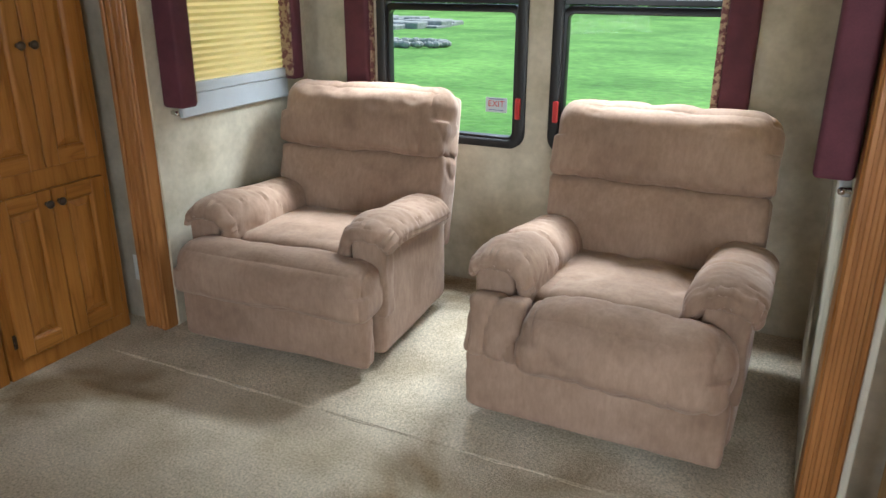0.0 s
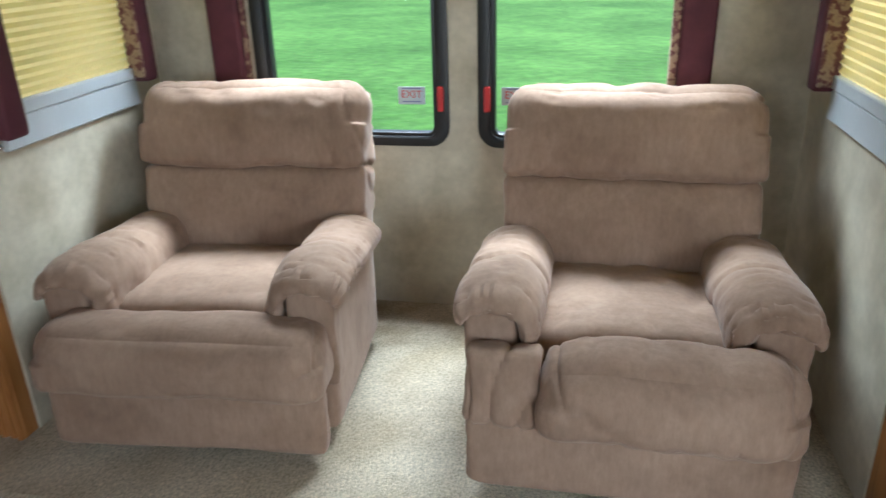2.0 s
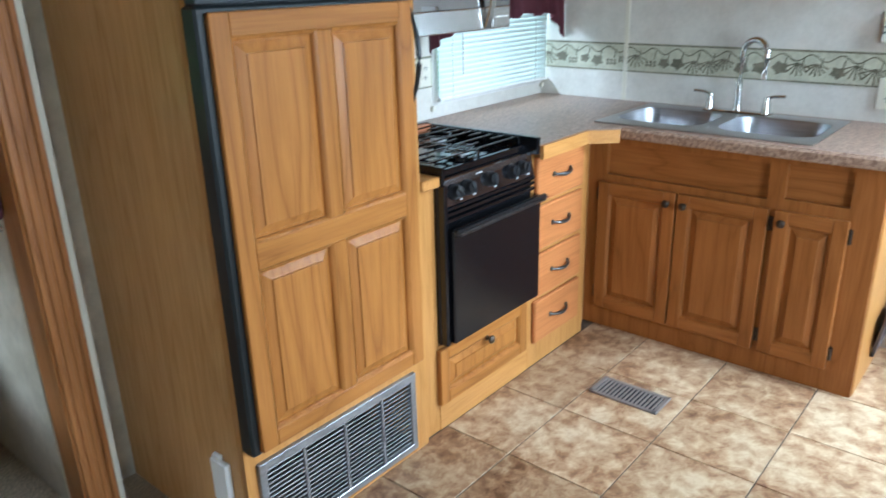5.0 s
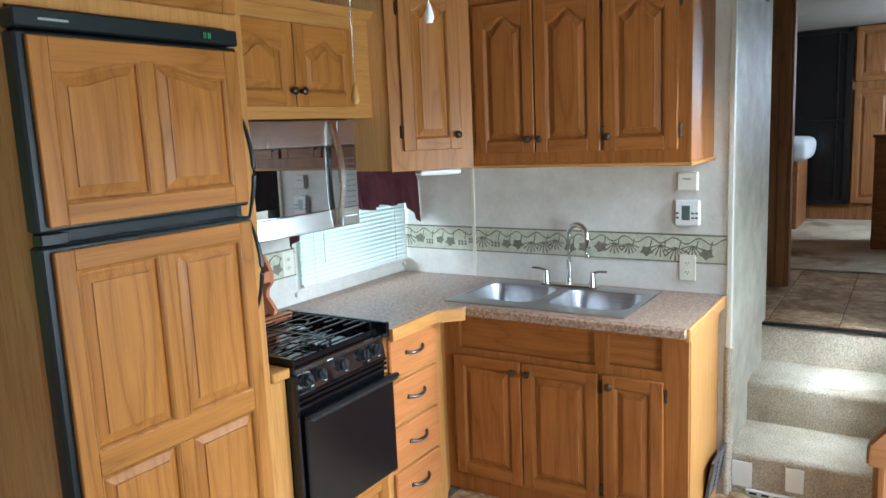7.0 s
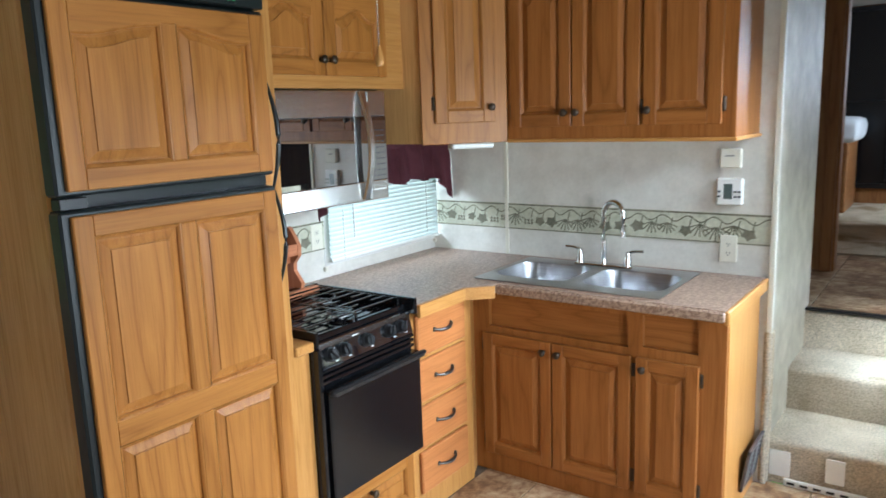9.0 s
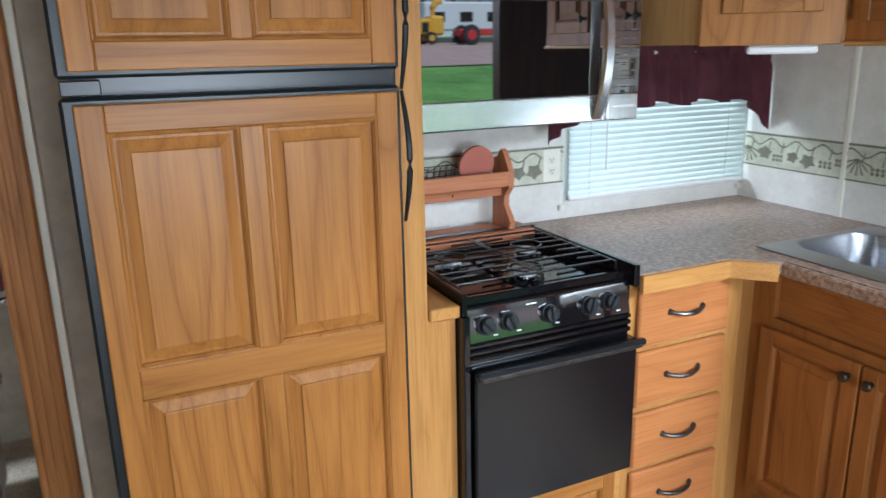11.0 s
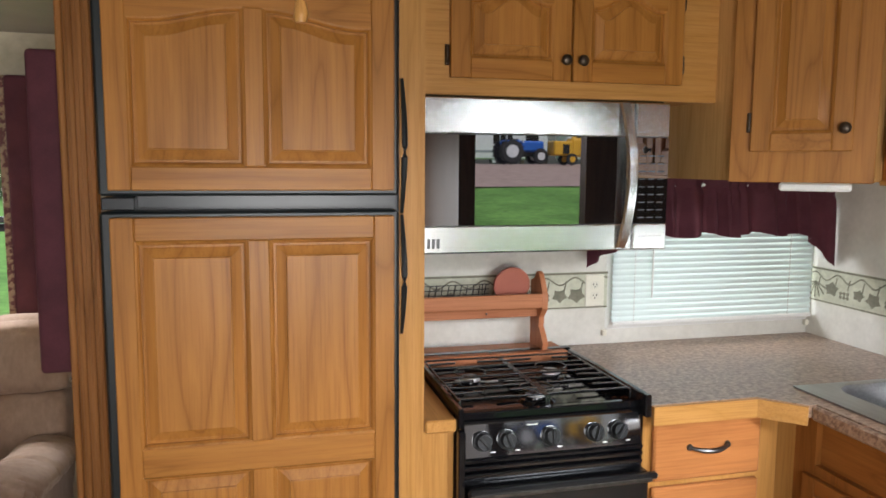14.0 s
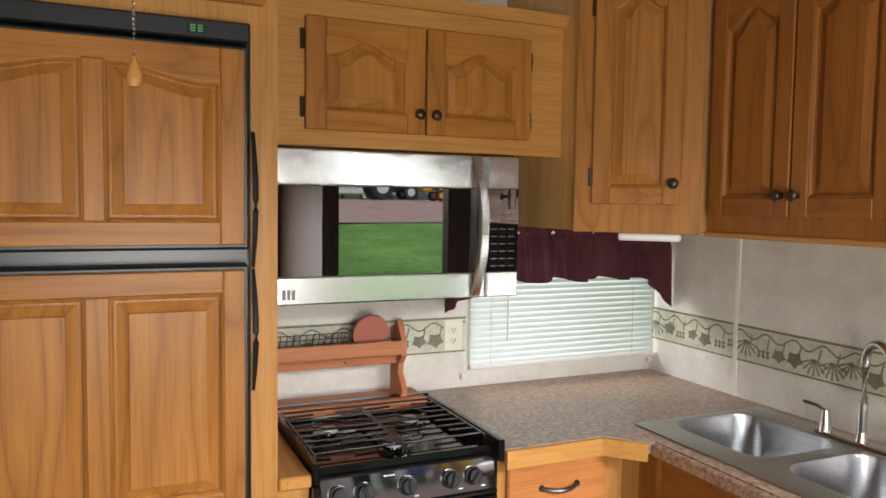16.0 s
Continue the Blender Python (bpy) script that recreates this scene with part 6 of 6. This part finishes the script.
# ---- outside ----


def ground_z(x, y):
    south = max(0.0, -y - 3.0)
    return -0.9 + min(2.55, south * 0.066) + 0.05 * noise.noise(Vector((x * 0.15, y * 0.15, 0))) - max(0, south - 60) * 0.002


bm = bmesh.new()
steps = [-900, -400, -200, -120, -90, -70, -60] + [i * 2.0 for i in range(-27, 28)] + [60, 70, 90, 120, 200, 400, 900]
grid = [[bm.verts.new((x, y, ground_z(x, y))) for x in steps] for y in steps]
for a, b in zip(grid, grid[1:]):
    for i in range(len(steps) - 1):
        bm.faces.new((a[i], a[i + 1], b[i + 1], b[i]))
structure("ground", bm, GRASS, "bright green mown lawn rising gently to the south", "lawn")
bm = bmesh.new()
xs = [-30 + i * 3 for i in range(36)]
rows = [[bm.verts.new((x, y + 1.2 * noise.noise(Vector((x * 0.2, y, 3))), ground_z(x, y) + 0.06)) for x in xs] for y in (-26.0, -30, -35, -40, -45, -52)]
for a, b in zip(rows, rows[1:]):
    for i in range(len(xs) - 1):
        bm.faces.new((a[i], a[i + 1], b[i + 1], b[i]))
structure("road", bm, GRAVEL, "reddish gravel yard beyond the lawn", "gravel yard")

rng = random.Random(11)
bm = bmesh.new()
for i in range(70):
    a = i / 70
    x, y = -12.7 - 1.1 * math.cos(a * 6.28), 24.2 + 0.8 * math.sin(a * 6.28)
    x, y = x + rng.uniform(-0.1, 0.1), y + rng.uniform(-0.1, 0.1)
    ball(bm, (x, y, ground_z(x, y) + 0.12), rng.uniform(0.10, 0.17), (1.2, 0.9, 0.8), 6)
single("fire_pit_stones", bm, STONE, "ring of pale garden stones on the lawn", "stones", "", "stuff")
bm = bmesh.new()
for i in range(40):
    x, y = rng.uniform(-24, -17.2), rng.uniform(31, 38)
    box(bm, x - 0.8, x + 0.8, y - 0.6, y + 0.6, ground_z(x, y) - 0.05, ground_z(x, y) + rng.uniform(0.1, 0.4), 0.05)
single("stone_patio", bm, STONE, "pale stone patio at the edge of the lawn", "patio", "", "stuff")


def tree(x, y, h, seed):
    r = random.Random(seed)
    z0 = ground_z(x, y)
    t = thing("tree", (x, y, z0), "leafy green tree at the edge of the field", "tree", "distant trees")
    bm = bmesh.new()
    tube(bm, [(x + 0.1 * math.sin(i), y, z0 - 0.2 + h * 0.75 * i / 6) for i in range(7)], lambda s: 0.30 * (1 - 0.85 * s) * h / 10, 8)
    limbs = []
    for k in range(9):
        a, s = r.uniform(0, 6.28), r.uniform(0.3, 0.7)
        p = Vector((x, y, z0 + h * s))
        q = p + Vector((math.cos(a), math.sin(a), 0.7)) * h * r.uniform(0.18, 0.32)
        tube(bm, [p, (p + q) / 2 + Vector((0, 0, 0.2)), q], lambda f: 0.09 * (1 - 0.8 * f) * h / 10, 5)
        limbs.append(q)
    part("trunk", bm, BARK, t)
    verts, faces = [], []
    for k in range(900):
        c = r.choice(limbs + [Vector((x, y, z0 + h * 0.85))])
        p = c + Vector((r.gauss(0, 1), r.gauss(0, 1), r.gauss(0, 0.8))) * h * 0.105
        u = Vector((r.gauss(0, 1), r.gauss(0, 1), r.gauss(0, 1))).normalized() * h * r.uniform(0.018, 0.035)
        v = u.cross(Vector((r.gauss(0, 1), r.gauss(0, 1), r.gauss(0, 1)))).normalized() * u.length * 0.7
        i = len(verts)
        verts += [tuple(p - u), tuple(p + v), tuple(p + u), tuple(p - v)]
        faces.append((i, i + 1, i + 2, i + 3))
    me = bpy.data.meshes.new("crown")
    me.from_pydata([tuple(Vector(q) - BASE[t]) for q in verts], [], faces)
    me.materials.append(LEAF)
    o = new("crown", me)
    o.parent = t


for i in range(11):
    tree(-34 + i * 7 + (i * 37 % 5), 62 + (i * 53 % 17), 9 + (i * 29 % 5), i)
for i in range(8):
    tree(8 + i * 4.4, -74 - (i * 31 % 9), 9 + (i * 17 % 4), 40 + i)


verts, faces = [], []
for k in range(16000):
    x = rng.uniform(-60, 50)
    p = Vector((x, 57 + rng.gauss(0, 1.0), -0.9 + abs(rng.gauss(0, 1)) * (3.0 + 1.2 * noise.noise(Vector((x * 0.2, 0, 0)))) + 0.2))
    u = Vector((rng.gauss(0, 1), rng.gauss(0, 1), rng.gauss(0, 1))).normalized() * rng.uniform(0.2, 0.45)
    v = u.cross(Vector((rng.gauss(0, 1), rng.gauss(0, 1), rng.gauss(0, 1)))).normalized() * u.length * 0.7
    i = len(verts)
    verts += [tuple(p - u), tuple(p + v), tuple(p + u), tuple(p - v)]
    faces.append((i, i + 1, i + 2, i + 3))
me = bpy.data.meshes.new("hedgerow")
me.from_pydata(verts, [], faces)
me.materials.append(LEAF)
tagged(new("hedgerow", me), "dense green hedgerow along the edge of the lawn", "hedge", "", "stuff")


def wheel(parent, c, r, w, rim):
    bm = bmesh.new()
    c = Vector(c)
    cyl(bm, c - Vector((0, w / 2, 0)), c + Vector((0, w / 2, 0)), r, n=24)
    bmesh.ops.bevel(bm, geom=bm.edges[:], offset=r * 0.1, segments=2, affect="EDGES")
    for k in range(16):
        a = k * math.pi / 8
        box(bm, -0.03 * r, 0.05 * r, -w / 2, w / 2, r * 0.96, r * 1.05, 0, Matrix.Translation(c) @ Matrix.Rotation(a, 4, "Y"))
    o = part("wheel", bm, TYRE, parent, "black lugged tyre")
    bm = bmesh.new()
    cyl(bm, c - Vector((0, w / 2 + 0.02, 0)), c + Vector((0, w / 2 + 0.02, 0)), r * 0.52, n=18)
    part("rim", bm, rim, o)


tz = ground_z(17.2, -41.4) + 0.06
tr = thing("tractor", (17.2, -41.4, tz), "blue farm tractor with a roll cab parked on gravel", "tractor")
for x, r, w in ((16.35, 0.78, 0.42), (18.3, 0.48, 0.3)):
    for y in (-42.1, -40.75):
        wheel(tr, (x, y, tz + r), r, w, RVWHITE)
part("hood", boxes((17.1, 18.7, -41.75, -41.1, tz + 0.75, tz + 1.45), bevel=0.12), BLUE, tr)
part("fender", boxes((15.95, 16.9, -42.3, -40.55, tz + 1.15, tz + 1.5), bevel=0.1), BLUE, tr)
part("chassis", boxes((16.2, 18.5, -41.6, -41.25, tz + 0.45, tz + 0.85), bevel=0.05), BLACK, tr)
part("cab_frame", boxes(*[(x, x + 0.07, y, y + 0.07, tz + 1.3, tz + 2.45) for x in (16.0, 17.1) for y in (-42.1, -40.8)]), RVWHITE, tr)
part("cab_roof", boxes((15.9, 17.3, -42.25, -40.6, tz + 2.42, tz + 2.58), bevel=0.06), RVWHITE, tr)
part("seat", boxes((16.2, 16.6, -41.65, -41.2, tz + 1.3, tz + 1.95), bevel=0.06), BLACK, tr)

cz = ground_z(19.9, -40.6) + 0.06
ch = thing("wood_chipper", (19.9, -40.6, cz), "yellow wheeled wood chipper with a discharge chute", "machine")
part("engine_box", boxes((18.9, 20.2, -41.2, -40.0, cz + 0.6, cz + 1.5), bevel=0.08), YELLOW, ch)
part("drum_housing", boxes((20.1, 21.1, -41.1, -40.1, cz + 0.5, cz + 1.7), bevel=0.15), YELLOW, ch)
bm = bmesh.new()
tube(bm, [(20.5, -40.6, cz + 1.6), (20.5, -40.6, cz + 2.2), (20.7, -40.6, cz + 2.5), (21.1, -40.6, cz + 2.6)], 0.2, 10)
part("chute", bm, YELLOW, ch)
part("grille", boxes((19.5, 19.95, -39.995, -39.98, cz + 0.7, cz + 1.3)), BLACK, ch)
for y in (-41.25, -39.95):
    wheel(ch, (20.1, y, cz + 0.36), 0.36, 0.22, YELLOW)
hz = ground_z(22.6, -39.6) + 0.06
hr = thing("farm_implement", (22.6, -39.6, hz), "red-wheeled farm implement on gravel", "farm machine")
wheel(hr, (22.6, -39.4, hz + 0.6), 0.6, 0.25, REDP)
wheel(hr, (22.6, -40.8, hz + 0.6), 0.6, 0.25, REDP)
part("frame", boxes((21.9, 24.6, -40.5, -39.7, hz + 0.55, hz + 0.95), bevel=0.06), REDP, hr)


def trailer(x0, x1, y, label):
    z = ground_z((x0 + x1) / 2, y)
    t = thing("travel_trailer", ((x0 + x1) / 2, y, z), label, "trailer", "parked trailers")
    part("body", boxes((x0, x1, y - 2.4, y, z + 0.5, z + 3.4), bevel=0.12), RVWHITE, t)
    part("stripe", boxes((x0 + 0.1, x1 - 0.1, y - 0.001, y + 0.015, z + 1.05, z + 1.25)), plain("grey_stripe", (0.3, 0.32, 0.36), 0.4), t)
    n = int((x1 - x0) / 2.2)
    for i in range(n):
        c = x0 + (i + 0.5) * (x1 - x0) / n
        part("window", boxes((c - 0.6, c + 0.6, y - 0.001, y + 0.03, z + 1.8, z + 2.6), bevel=0.01), ENAMEL, t)
    for k in (0.45, 0.55):
        wheel(t, (x0 + (x1 - x0) * k, y - 0.3, z + 0.38), 0.38, 0.25, RVWHITE)
    part("vent", boxes((x0 + 1.5, x0 + 2.3, y - 1.6, y - 0.8, z + 3.4, z + 3.65), bevel=0.05), RVWHITE, t)


trailer(16.5, 25.2, -56.5, "long white travel trailer with dark windows")
trailer(26.2, 34.0, -54.8, "white travel trailer with dark windows behind the machines")

# ---- loose pieces of the floors ----
kt = thing("floor_tiles", (1.5, 0.9, 0), "square brown stone-look floor tiles with recessed joints", "floor tiles", "", "structure")
TS = 0.3335


def tile_mesh(w, d):
    bm = bmesh.new()
    box(bm, 0.0023, w - 0.0023, 0.0023, d - 0.0023, -0.005, 0.0, 0.0012)
    finish(bm, False)
    me = bpy.data.meshes.new("tile")
    bm.to_mesh(me)
    bm.free()
    me.materials.append(TILE)
    return me


def lay_tiles(parent, x0, x1, y0, y1, z, ox, oy, skip=None):
    cache = {}
    i0, i1 = math.floor((x0 - ox) / TS), math.ceil((x1 - ox) / TS)
    j0, j1 = math.floor((y0 - oy) / TS), math.ceil((y1 - oy) / TS)
    for i in range(i0, i1):
        for j in range(j0, j1):
            a, b = max(x0, ox + i * TS), min(x1, ox + (i + 1) * TS)
            c, d = max(y0, oy + j * TS), min(y1, oy + (j + 1) * TS)
            if b - a < 0.02 or d - c < 0.02 or (skip and skip(a, b, c, d)):
                continue
            key = (round(b - a, 3), round(d - c, 3))
            if key not in cache:
                cache[key] = tile_mesh(b - a, d - c)
            o = new("tile", cache[key])
            o.parent = parent
            o.location = Vector((a, c, z)) - BASE[parent]


lay_tiles(kt, 0.40, 2.75, -0.30, 1.52, 0.0, 1.543, 1.263)
ht = thing("hall_tiles", (4.3, 0, 0.576), "brown stone-look tiles on the raised hall floor", "floor tiles", "", "structure")
lay_tiles(ht, 3.53, 5.03, -1.2, 1.5, 0.58, 3.53, 0.1)
